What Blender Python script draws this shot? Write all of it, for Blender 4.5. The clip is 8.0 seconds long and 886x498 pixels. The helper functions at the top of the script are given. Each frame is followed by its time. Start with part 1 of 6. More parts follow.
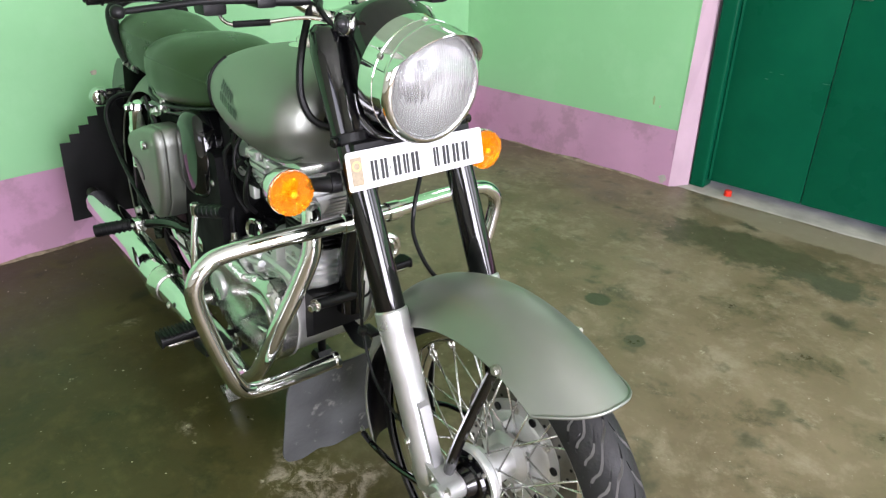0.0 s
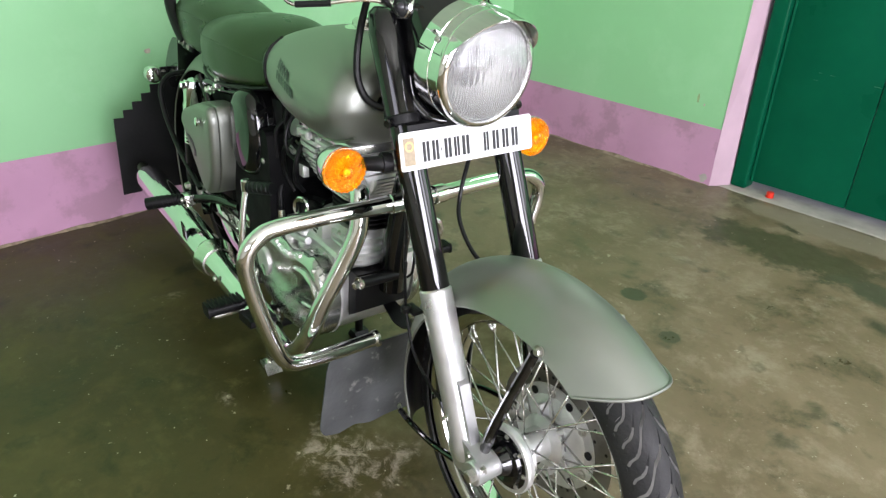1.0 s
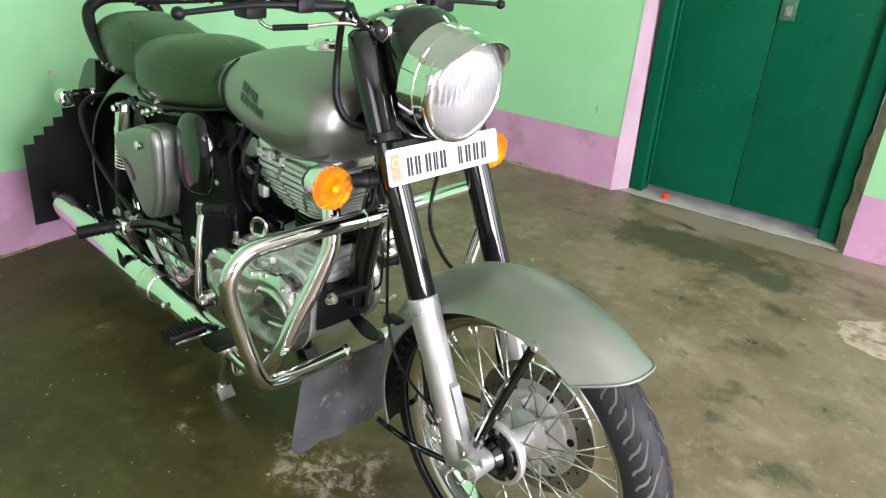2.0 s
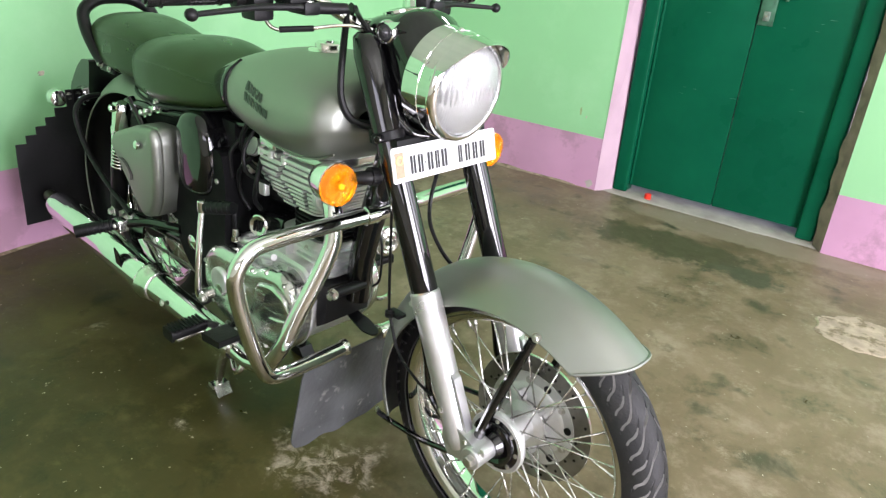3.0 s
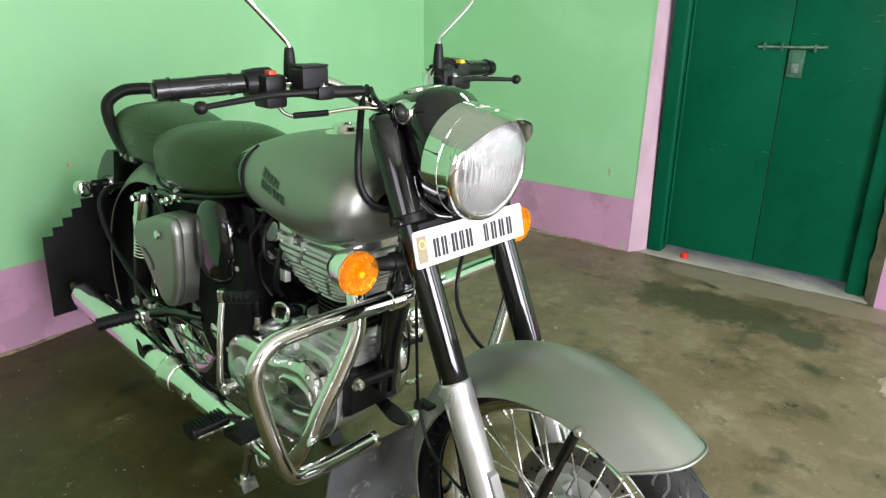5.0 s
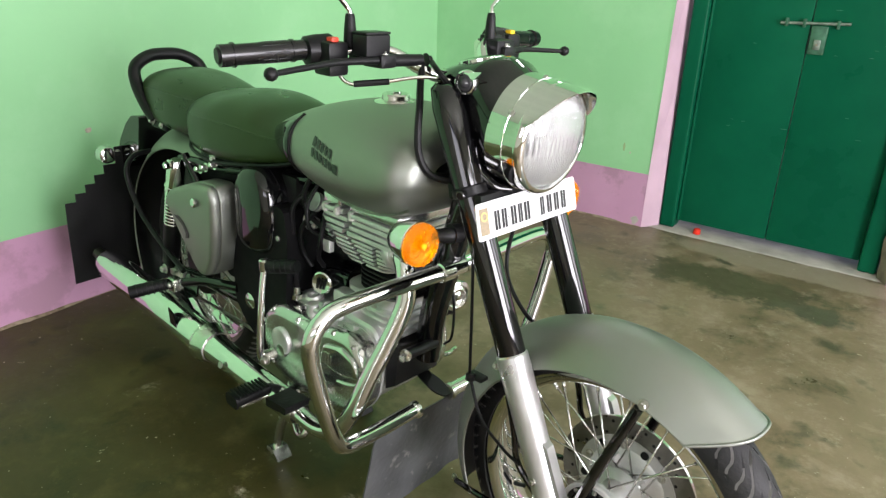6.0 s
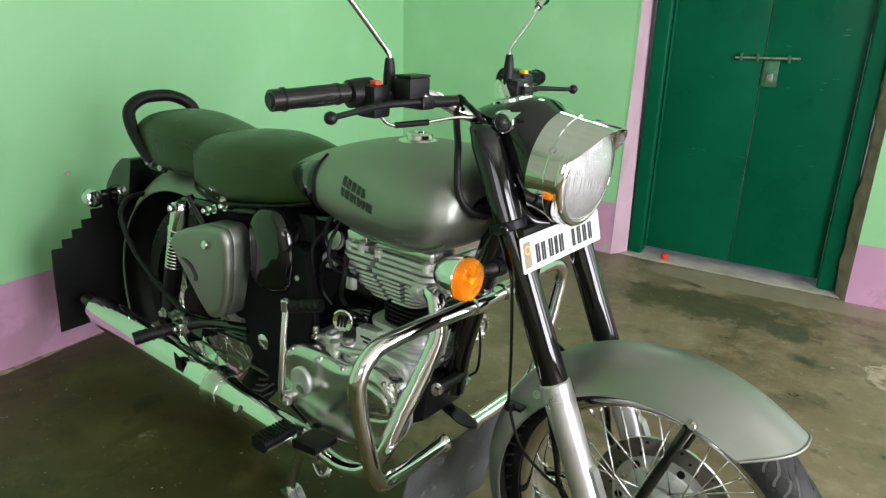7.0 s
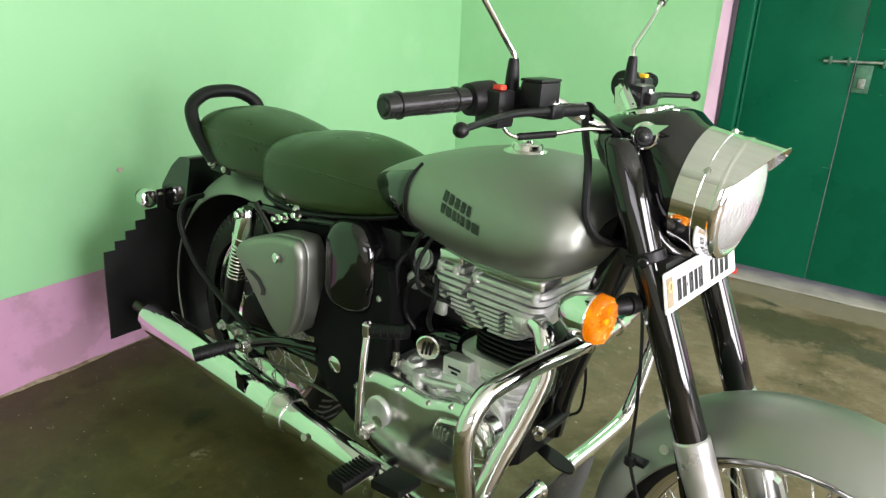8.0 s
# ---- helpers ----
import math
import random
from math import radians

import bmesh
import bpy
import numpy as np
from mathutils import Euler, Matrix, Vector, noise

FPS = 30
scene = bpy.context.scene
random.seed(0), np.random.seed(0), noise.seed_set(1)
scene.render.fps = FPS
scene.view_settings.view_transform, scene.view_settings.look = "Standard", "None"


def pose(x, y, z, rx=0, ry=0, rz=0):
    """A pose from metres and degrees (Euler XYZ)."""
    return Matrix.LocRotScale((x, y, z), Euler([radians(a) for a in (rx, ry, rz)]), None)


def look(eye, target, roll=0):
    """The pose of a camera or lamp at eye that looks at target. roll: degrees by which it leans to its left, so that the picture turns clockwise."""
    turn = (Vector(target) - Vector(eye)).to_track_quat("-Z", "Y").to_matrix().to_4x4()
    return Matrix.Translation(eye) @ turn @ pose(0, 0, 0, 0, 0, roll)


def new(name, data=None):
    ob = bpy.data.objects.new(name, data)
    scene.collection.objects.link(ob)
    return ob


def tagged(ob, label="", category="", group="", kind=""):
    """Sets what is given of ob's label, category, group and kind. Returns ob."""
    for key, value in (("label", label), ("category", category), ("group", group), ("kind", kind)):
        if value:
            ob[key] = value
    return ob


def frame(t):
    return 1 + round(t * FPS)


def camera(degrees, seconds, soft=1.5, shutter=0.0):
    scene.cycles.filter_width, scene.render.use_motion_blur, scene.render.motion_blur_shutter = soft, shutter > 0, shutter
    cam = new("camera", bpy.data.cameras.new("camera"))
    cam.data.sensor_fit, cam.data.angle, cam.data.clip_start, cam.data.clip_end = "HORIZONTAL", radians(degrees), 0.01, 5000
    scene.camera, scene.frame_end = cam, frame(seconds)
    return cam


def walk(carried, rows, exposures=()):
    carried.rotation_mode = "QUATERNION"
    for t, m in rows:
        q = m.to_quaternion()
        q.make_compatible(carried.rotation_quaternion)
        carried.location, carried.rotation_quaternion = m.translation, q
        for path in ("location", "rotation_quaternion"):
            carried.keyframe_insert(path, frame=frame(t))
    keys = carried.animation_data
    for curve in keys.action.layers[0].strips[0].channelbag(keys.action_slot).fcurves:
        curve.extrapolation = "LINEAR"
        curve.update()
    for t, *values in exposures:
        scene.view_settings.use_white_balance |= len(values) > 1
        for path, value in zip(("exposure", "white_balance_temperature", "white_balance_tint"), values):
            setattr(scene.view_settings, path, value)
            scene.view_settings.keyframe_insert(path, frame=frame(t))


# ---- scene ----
cam = camera(65.0, 8.0, 1.35)
PATH = [
    (0, (-0.463, 0.196, 1.209), (-1.691, 1.501, 0.32), 1.1),
    (0.5, (-0.441, 0.204, 1.203), (-1.718, 1.454, 0.303), 1.0),
    (1, (-0.462, 0.156, 1.201), (-1.743, 1.394, 0.292), 2.4),
    (1.5, (-0.525, 0.059, 1.213), (-1.685, 1.423, 0.322), 2.5),
    (1.7, (-0.542, 0.03, 1.213), (-1.642, 1.455, 0.343), 3.1),
    (3, (-0.56, -0.062, 1.216), (-1.565, 1.445, 0.369), 4.3),
    (3.5, (-0.563, -0.069, 1.215), (-1.56, 1.443, 0.366), 5.0),
    (4, (-0.585, -0.051, 1.221), (-1.594, 1.453, 0.372), 3.0),
    (4.5, (-0.61, -0.013, 1.226), (-1.687, 1.531, 0.552), 2.3),
    (5, (-0.602, 0.012, 1.224), (-1.727, 1.516, 0.537), 0.6),
    (5.2, (-0.598, 0.017, 1.213), (-1.792, 1.447, 0.483), 0.2),
    (6.3, (-0.756, -0.1, 1.226), (-1.732, 1.47, 0.462), 2.2),
    (6.5, (-0.785, -0.127, 1.23), (-1.694, 1.488, 0.479), 2.0),
    (7, (-0.831, -0.178, 1.231), (-1.795, 1.441, 0.561), 1.6),
    (7.5, (-0.913, -0.172, 1.222), (-1.925, 1.4, 0.511), 2.8),
    (8, (-1.051, -0.113, 1.222), (-2.07, 1.464, 0.535), 2.6),
]
# seconds, stops, kelvin, tint
EXPOSURES = [(0.0, -0.18, 6310, 20.0), (1.0, -0.25, 6340, 17.5), (1.5, -0.17, 6350, 20.0), (3.5, 0.05, 6380, 20.2), (4.5, -0.11, 6400, 19.5), (5.0, -0.34, 6460, 14.2), (6.5, -0.23, 6600, 17.0), (7.0, -0.54, 6520, 12.0), (7.5, -0.27, 6620, 14.5), (8.0, -0.12, 6680, 16.0)]
walk(cam, [(t, look(eye, target, roll)) for t, eye, target, roll in PATH], EXPOSURES)

# ---- world and light ----
world = bpy.data.worlds.new("sky")
scene.world = world
world.use_nodes = True
wn = world.node_tree
sky = wn.nodes.new("ShaderNodeTexSky")
sky.sky_type, sky.sun_disc = "NISHITA", False
sky.sun_elevation, sky.sun_rotation = radians(48), radians(100)
sky.altitude, sky.dust_density = 60, 3.0
wn.nodes["Background"].inputs["Strength"].default_value = 0.12
wn.links.new(sky.outputs[0], wn.nodes["Background"].inputs["Color"])

sun = new("sun", bpy.data.lights.new("sun", "SUN"))
sun.data.energy, sun.data.angle, sun.data.color = 1.0, radians(12), (1.0, 0.96, 0.9)
sun.matrix_world = look((8, -3, 9), (1, 0, 0))


def opening_lamp(eye, target, width, height, energy, spread=180):
    """Daylight that comes in through one opening of the room, much of it thrown up from the bright ground outside."""
    lamp = new("daylight", bpy.data.lights.new("daylight", "AREA"))
    lamp.data.shape, lamp.data.size, lamp.data.size_y, lamp.data.energy = "RECTANGLE", width, height, energy
    lamp.data.color = (0.975, 0.98, 1.035)
    lamp.data.spread = radians(spread)
    lamp.matrix_world = look(eye, target)
    return lamp


opening_lamp((2.37, -0.05, 1.25), (-1.5, 0.9, 1.65), 1.9, 2.1, 290.0)
opening_lamp((2.37, 2.05, 1.25), (-1.5, 1.9, 1.65), 1.1, 2.1, 60.0)
opening_lamp((1.25, 3.24, 1.55), (0.2, 0.0, 1.5), 1.9, 1.5, 30.0)
# added fill from an unseen south window, tilted up to brighten the ceiling
opening_lamp((0.2, -2.56, 1.75), (-0.6, 0.4, 4.0), 1.9, 1.6, 50.0, 140)
opening_lamp((-1.9, 3.24, 2.3), (-1.5, 1.0, 1.2), 0.26, 0.14, 5.0)

# ---- materials ----


def material(name, color, rough=0.5, metal=0.0, var=0.15, scale=8.0, bump=0.0, bump_scale=60.0, rough_var=0.1,
             spec=0.5, coat=0.0, second=None, second_scale=3.0, second_lo=0.5, second_hi=0.7, trans=0.0, ior=1.45):
    """A painted, metal or rubber surface, varied at two scales, with fine relief."""
    m = bpy.data.materials.new(name)
    m.use_nodes = True
    n, lk = m.node_tree.nodes, m.node_tree.links
    b = n["Principled BSDF"]
    tc = n.new("ShaderNodeTexCoord")
    big = n.new("ShaderNodeTexNoise")
    big.inputs["Scale"].default_value, big.inputs["Detail"].default_value = scale, 6
    fine = n.new("ShaderNodeTexNoise")
    fine.inputs["Scale"].default_value, fine.inputs["Detail"].default_value = bump_scale, 4
    lk.new(tc.outputs["Object"], big.inputs["Vector"])
    lk.new(tc.outputs["Object"], fine.inputs["Vector"])
    ramp = n.new("ShaderNodeMapRange")
    ramp.inputs["To Min"].default_value, ramp.inputs["To Max"].default_value = 1 - var, 1 + var
    ramp.inputs["From Min"].default_value, ramp.inputs["From Max"].default_value = 0.3, 0.7
    lk.new(big.outputs["Fac"], ramp.inputs["Value"])
    mul = n.new("ShaderNodeMix")
    mul.data_type, mul.blend_type = "RGBA", "MULTIPLY"
    mul.inputs["Factor"].default_value = 1
    mul.inputs["A"].default_value = (*color, 1)
    lk.new(ramp.outputs["Result"], mul.inputs["B"])
    out = mul.outputs["Result"]
    if second:
        st = n.new("ShaderNodeTexNoise")
        st.inputs["Scale"].default_value, st.inputs["Detail"].default_value, st.inputs["Roughness"].default_value = second_scale, 8, 0.65
        lk.new(tc.outputs["Object"], st.inputs["Vector"])
        sm = n.new("ShaderNodeMapRange")
        sm.inputs["From Min"].default_value, sm.inputs["From Max"].default_value = second_lo, second_hi
        lk.new(st.outputs["Fac"], sm.inputs["Value"])
        mx = n.new("ShaderNodeMix")
        mx.data_type = "RGBA"
        lk.new(sm.outputs["Result"], mx.inputs["Factor"])
        lk.new(out, mx.inputs["A"])
        mx.inputs["B"].default_value = (*second, 1)
        out = mx.outputs["Result"]
    lk.new(out, b.inputs["Base Color"])
    rr = n.new("ShaderNodeMapRange")
    rr.inputs["To Min"].default_value, rr.inputs["To Max"].default_value = max(0.02, rough - rough_var), min(1, rough + rough_var)
    rr.inputs["From Min"].default_value, rr.inputs["From Max"].default_value = 0.3, 0.7
    lk.new(big.outputs["Fac"], rr.inputs["Value"])
    lk.new(rr.outputs["Result"], b.inputs["Roughness"])
    b.inputs["Metallic"].default_value = metal
    b.inputs["Specular IOR Level"].default_value = spec
    b.inputs["Coat Weight"].default_value = coat
    b.inputs["Coat Roughness"].default_value = 0.08
    b.inputs["Transmission Weight"].default_value = trans
    b.inputs["IOR"].default_value = ior
    if bump:
        bp = n.new("ShaderNodeBump")
        bp.inputs["Strength"].default_value, bp.inputs["Distance"].default_value = bump, 0.004
        lk.new(fine.outputs["Fac"], bp.inputs["Height"])
        lk.new(bp.outputs["Normal"], b.inputs["Normal"])
    return m


GREEN = material("green wall paint", (0.285, 0.59, 0.305), 0.42, var=0.05, scale=1.5, bump=0.12, bump_scale=25, second=(0.34, 0.645, 0.36), second_scale=2.2, second_lo=0.52, second_hi=0.75)
PINK = material("pink dado paint", (0.54, 0.29, 0.44), 0.45, var=0.1, scale=3, bump=0.2, bump_scale=30, second=(0.43, 0.24, 0.34), second_scale=5, second_lo=0.51, second_hi=0.60)
PINK_CLEAN = material("pink reveal paint", (0.56, 0.39, 0.47), 0.5, var=0.08, scale=6, bump=0.2, bump_scale=40)
RAW = material("bare plaster edge", (0.27, 0.22, 0.17), 0.85, var=0.35, scale=14, bump=0.5, bump_scale=60)
DOORGREEN = material("green door enamel", (0.001, 0.089, 0.042), 0.34, var=0.12, scale=4, bump=0.05, bump_scale=18, spec=0.09)
DOORGREY = material("worn latch iron", (0.06, 0.16, 0.10), 0.45, metal=0.4, var=0.3, scale=40)
LATCH = material("bright latch steel", (0.28, 0.33, 0.29), 0.4, metal=0.8, var=0.3, scale=60)
SILL = material("cement sill", (0.42, 0.39, 0.35), 0.75, var=0.25, scale=9, bump=0.4, bump_scale=50)
CEIL = material("pale limewash", (0.56, 0.57, 0.50), 0.8, var=0.05, scale=3, bump=0.2)
LIME = material("cream limewash", (0.60, 0.575, 0.50), 0.7, var=0.06, scale=2, bump=0.2, bump_scale=25, second=(0.52, 0.49, 0.42), second_scale=2.5, second_lo=0.52, second_hi=0.75)
REDCAP = material("red plastic", (0.75, 0.035, 0.015), 0.4, var=0.1)


def floor_material():
    """Old trowelled cement, polished by use, with moist marks, scuffs, flecks and painted-in shade."""
    m = bpy.data.materials.new("polished cement floor")
    m.use_nodes = True
    n, lk = m.node_tree.nodes, m.node_tree.links
    b = n["Principled BSDF"]
    tc = n.new("ShaderNodeTexCoord")

    def noise_at(s, detail=6, rough=0.6, dist=0.0):
        t = n.new("ShaderNodeTexNoise")
        t.inputs["Scale"].default_value, t.inputs["Detail"].default_value = s, detail
        t.inputs["Roughness"].default_value, t.inputs["Distortion"].default_value = rough, dist
        lk.new(tc.outputs["Object"], t.inputs["Vector"])
        return t.outputs["Fac"]

    def ranged(v, a, c, lo=0.0, hi=1.0):
        r = n.new("ShaderNodeMapRange")
        for k, x in (("From Min", a), ("From Max", c), ("To Min", lo), ("To Max", hi)):
            r.inputs[k].default_value = x
        lk.new(v, r.inputs["Value"])
        return r.outputs["Result"]

    def mixed(f, a, c):
        x = n.new("ShaderNodeMix")
        x.data_type = "RGBA"
        lk.new(f, x.inputs["Factor"])
        for k, v in (("A", a), ("B", c)):
            if isinstance(v, tuple):
                x.inputs[k].default_value = (*v, 1)
            else:
                lk.new(v, x.inputs[k])
        return x.outputs["Result"]

    broad = noise_at(1.3, 8, 0.62, 0.4)
    clouds = noise_at(4.2, 10, 0.72, 0.25)
    specks = noise_at(26, 4, 0.6)
    scuffs = noise_at(9, 12, 0.78, 0.15)
    grit = noise_at(75, 3, 0.5)
    col = mixed(ranged(broad, 0.36, 0.66), (0.135, 0.104, 0.056), (0.25, 0.195, 0.122))
    col = mixed(ranged(clouds, 0.52, 0.72), col, (0.34, 0.28, 0.195))
    col = mixed(ranged(clouds, 0.46, 0.28), col, (0.065, 0.063, 0.032))
    # small dark oily blots
    col = mixed(ranged(noise_at(5.7, 5, 0.55, 0.3), 0.41, 0.29), col, (0.075, 0.075, 0.042))
    col = mixed(ranged(scuffs, 0.57, 0.74), col, (0.36, 0.31, 0.22))
    worn = n.new("ShaderNodeMath")
    worn.operation = "MULTIPLY"
    lk.new(ranged(noise_at(2.6, 9, 0.74, 0.2), 0.50, 0.66, 0.0, 0.75), worn.inputs[0])
    lk.new(ranged(noise_at(17, 6, 0.7), 0.44, 0.60), worn.inputs[1])
    col = mixed(worn.outputs[0], col, (0.34, 0.285, 0.20))
    # broad shade beside the motorcycle put into the colour, with a ragged edge
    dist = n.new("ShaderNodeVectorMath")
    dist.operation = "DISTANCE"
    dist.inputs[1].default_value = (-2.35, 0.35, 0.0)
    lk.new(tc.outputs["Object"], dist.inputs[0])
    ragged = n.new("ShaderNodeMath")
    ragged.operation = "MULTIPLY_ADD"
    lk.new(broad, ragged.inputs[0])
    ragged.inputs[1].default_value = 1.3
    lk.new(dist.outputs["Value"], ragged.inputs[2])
    shaded = ranged(ragged.outputs[0], 2.25, 1.75)
    shade_mix = n.new("ShaderNodeMix")
    shade_mix.data_type, shade_mix.blend_type = "RGBA", "MULTIPLY"
    lk.new(shaded, shade_mix.inputs["Factor"])
    lk.new(col, shade_mix.inputs["A"])
    shade_mix.inputs["B"].default_value = (0.30, 0.325, 0.16, 1)
    col = shade_mix.outputs["Result"]
    ragged_fine = noise_at(7.5, 8, 0.7)

    def spot(centre, radius, wobble, stretch=(1.0, 1.0)):
        """1 inside a ragged stain round a place on the floor, 0 outside."""
        mp = n.new("ShaderNodeMapping")
        mp.inputs["Location"].default_value = (-centre[0] * stretch[0], -centre[1] * stretch[1], 0)
        mp.inputs["Scale"].default_value = (stretch[0], stretch[1], 0)
        lk.new(tc.outputs["Object"], mp.inputs["Vector"])
        ln = n.new("ShaderNodeVectorMath")
        ln.operation = "LENGTH"
        lk.new(mp.outputs["Vector"], ln.inputs[0])
        add = n.new("ShaderNodeMath")
        add.operation = "MULTIPLY_ADD"
        lk.new(ragged_fine, add.inputs[0])
        add.inputs[1].default_value = wobble
        lk.new(ln.outputs["Value"], add.inputs[2])
        return ranged(add.outputs[0], radius + wobble * 0.56, radius + wobble * 0.40)

    streaks = ranged(noise_at(19, 9, 0.75, 0.6), 0.47, 0.60)
    # a dark damp stretch before the door, small oily marks, and splashes of plaster
    for centre, radius, wobble, stretch, shade in (((-1.28, 2.84), 0.20, 0.5, (0.5, 1.3), (0.09, 0.085, 0.046)), ((-0.95, 2.75), 0.10, 0.4, (0.7, 1.2), (0.09, 0.092, 0.056)),
                                                   ((-1.49, 2.07), 0.045, 0.05, (1, 1), (0.065, 0.075, 0.04)), ((-1.27, 1.93), 0.035, 0.05, (1, 1), (0.07, 0.072, 0.04)),
                                                   ((-1.50, 0.89), 0.10, 0.5, (1, 1), (0.36, 0.30, 0.23)), ((-1.88, 0.765), 0.008, 0.24, (1, 1), (0.36, 0.31, 0.23)),
                                                   ((-2.47, 0.87), 0.008, 0.26, (1, 1), (0.28, 0.24, 0.17)), ((-1.05, 3.17), 0.10, 0.12, (0.16, 1), (0.28, 0.235, 0.165))):
        inside = spot(centre, radius, wobble, stretch)
        if shade[0] > 0.2 and stretch == (1, 1):
            # splashed thinly, in broken streaks
            thin = n.new("ShaderNodeMath")
            thin.operation = "MULTIPLY"
            lk.new(inside, thin.inputs[0])
            lk.new(streaks, thin.inputs[1])
            inside = thin.outputs[0]
        col = mixed(inside, col, shade)
    col = mixed(ranged(specks, 0.685, 0.74), col, (0.42, 0.37, 0.27))
    col = mixed(ranged(grit, 0.72, 0.75), col, (0.55, 0.50, 0.40))
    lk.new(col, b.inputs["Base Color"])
    lk.new(ranged(clouds, 0.3, 0.72, 0.24, 0.62), b.inputs["Roughness"])
    b.inputs["Specular IOR Level"].default_value = 0.3
    bp = n.new("ShaderNodeBump")
    bp.inputs["Strength"].default_value, bp.inputs["Distance"].default_value = 0.3, 0.004
    lk.new(noise_at(11, 9, 0.65), bp.inputs["Height"])
    lk.new(bp.outputs["Normal"], b.inputs["Normal"])
    return m


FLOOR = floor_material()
PATCH = material("pale repair plaster", (0.42, 0.335, 0.255), 0.8, var=0.25, scale=22, bump=0.5, bump_scale=60, second=(0.2, 0.16, 0.1), second_scale=18, second_lo=0.5, second_hi=0.6)


# ---- mesh helpers ----


def part(name, bm, mat, parent=None, label="", smooth=True, sharp=35):
    """Links a bmesh as one mesh object, under a thing or a part."""
    me = bpy.data.meshes.new(name)
    bmesh.ops.recalc_face_normals(bm, faces=bm.faces)
    bm.to_mesh(me)
    bm.free()
    for mt in (mat if isinstance(mat, (list, tuple)) else (mat,)):
        me.materials.append(mt)
    if smooth:
        me.shade_smooth()
        me.set_sharp_from_angle(angle=radians(sharp))
    ob = new(name, me)
    if parent:
        ob.parent = parent
    if label:
        ob["label"] = label
    return ob


def box(lo, hi, bevel=0.0, seg=2, bm=None):
    bm = bm or bmesh.new()
    v = [bm.verts.new((x, y, z)) for x in (lo[0], hi[0]) for y in (lo[1], hi[1]) for z in (lo[2], hi[2])]
    fs = [bm.faces.new([v[i] for i in q]) for q in ((0, 1, 3, 2), (4, 6, 7, 5), (0, 4, 5, 1), (2, 3, 7, 6), (0, 2, 6, 4), (1, 5, 7, 3))]
    if bevel:
        es = {e for f in fs for e in f.edges}
        bmesh.ops.bevel(bm, geom=list(es), offset=bevel, segments=seg, profile=0.6, affect="EDGES")
    return bm


def joined(*bms):
    """One bmesh of several; the others are freed."""
    base = bms[0]
    for o in bms[1:]:
        me = bpy.data.meshes.new("tmp")
        o.to_mesh(me)
        o.free()
        base.from_mesh(me)
        bpy.data.meshes.remove(me)
    return base


def skin(rings, closed=True, caps=True, bm=None, wrap=False):
    """A surface through rings of equally many points."""
    bm = bm or bmesh.new()
    vs = [[bm.verts.new(p) for p in r] for r in rings]
    k = len(rings[0])
    pairs = list(zip(vs[:-1], vs[1:])) + ([(vs[-1], vs[0])] if wrap else [])
    for a, c in pairs:
        for i in range(k if closed else k - 1):
            j = (i + 1) % k
            bm.faces.new((a[i], a[j], c[j], c[i]))
    if caps and closed and not wrap:
        bm.faces.new(vs[0][::-1])
        bm.faces.new(vs[-1])
    return bm


def spline(points, steps=8):
    """A smooth line through the points."""
    p = [Vector(q) for q in points]
    if len(p) < 3:
        return p
    p = [p[0] * 2 - p[1]] + p + [p[-1] * 2 - p[-2]]
    out = []
    for i in range(1, len(p) - 2):
        a, b, c, d = p[i - 1:i + 3]
        for s in range(steps):
            t = s / steps
            out.append(0.5 * (2 * b + (c - a) * t + (2 * a - 5 * b + 4 * c - d) * t * t + (3 * b - a - 3 * c + d) * t ** 3))
    return out + [p[-2]]


def tube(points, r, seg=12, steps=8, smooth=True, bm=None):
    """A round bar along the points; r: a radius, or one for each point."""
    pts = spline(points, steps) if smooth else [Vector(q) for q in points]
    n = len(pts)
    rs = [r] * n if isinstance(r, (int, float)) else [float(np.interp(i / (n - 1), np.linspace(0, 1, len(r)), r)) for i in range(n)]
    rings, up = [], None
    for i, q in enumerate(pts):
        d = (pts[min(i + 1, n - 1)] - pts[max(i - 1, 0)]).normalized()
        if up is None:
            up = d.orthogonal().normalized()
        up = (up - d * up.dot(d)).normalized()
        side = d.cross(up)
        rings.append([q + (up * math.cos(a) + side * math.sin(a)) * rs[i] for a in (2 * math.pi * k / seg for k in range(seg))])
    return skin(rings, bm=bm)


def lathe(profile, origin, axis, seg=32, caps=True, bm=None, wrap=False):
    """Turns (along, radius) pairs round an axis."""
    d = Vector(axis).normalized()
    u = d.orthogonal().normalized()
    w = d.cross(u)
    o = Vector(origin)
    rings = [[o + d * a + (u * math.cos(t) + w * math.sin(t)) * max(r, 1e-4) for t in (2 * math.pi * k / seg for k in range(seg))] for a, r in profile]
    return skin(rings, caps=caps, bm=bm, wrap=wrap)


def rounded(points, r, seg=4):
    """The outline of a polygon with rounded corners, in 2D."""
    out, n = [], len(points)
    for i in range(n):
        a, b, c = (Vector(points[k % n]) for k in (i - 1, i, i + 1))
        u, v = (a - b), (c - b)
        rr = min(r, u.length * 0.45, v.length * 0.45)
        p, q = b + u.normalized() * rr, b + v.normalized() * rr
        for s in range(seg + 1):
            t = s / seg
            out.append(p * (1 - t) ** 2 + b * 2 * t * (1 - t) + q * t * t)
    return out


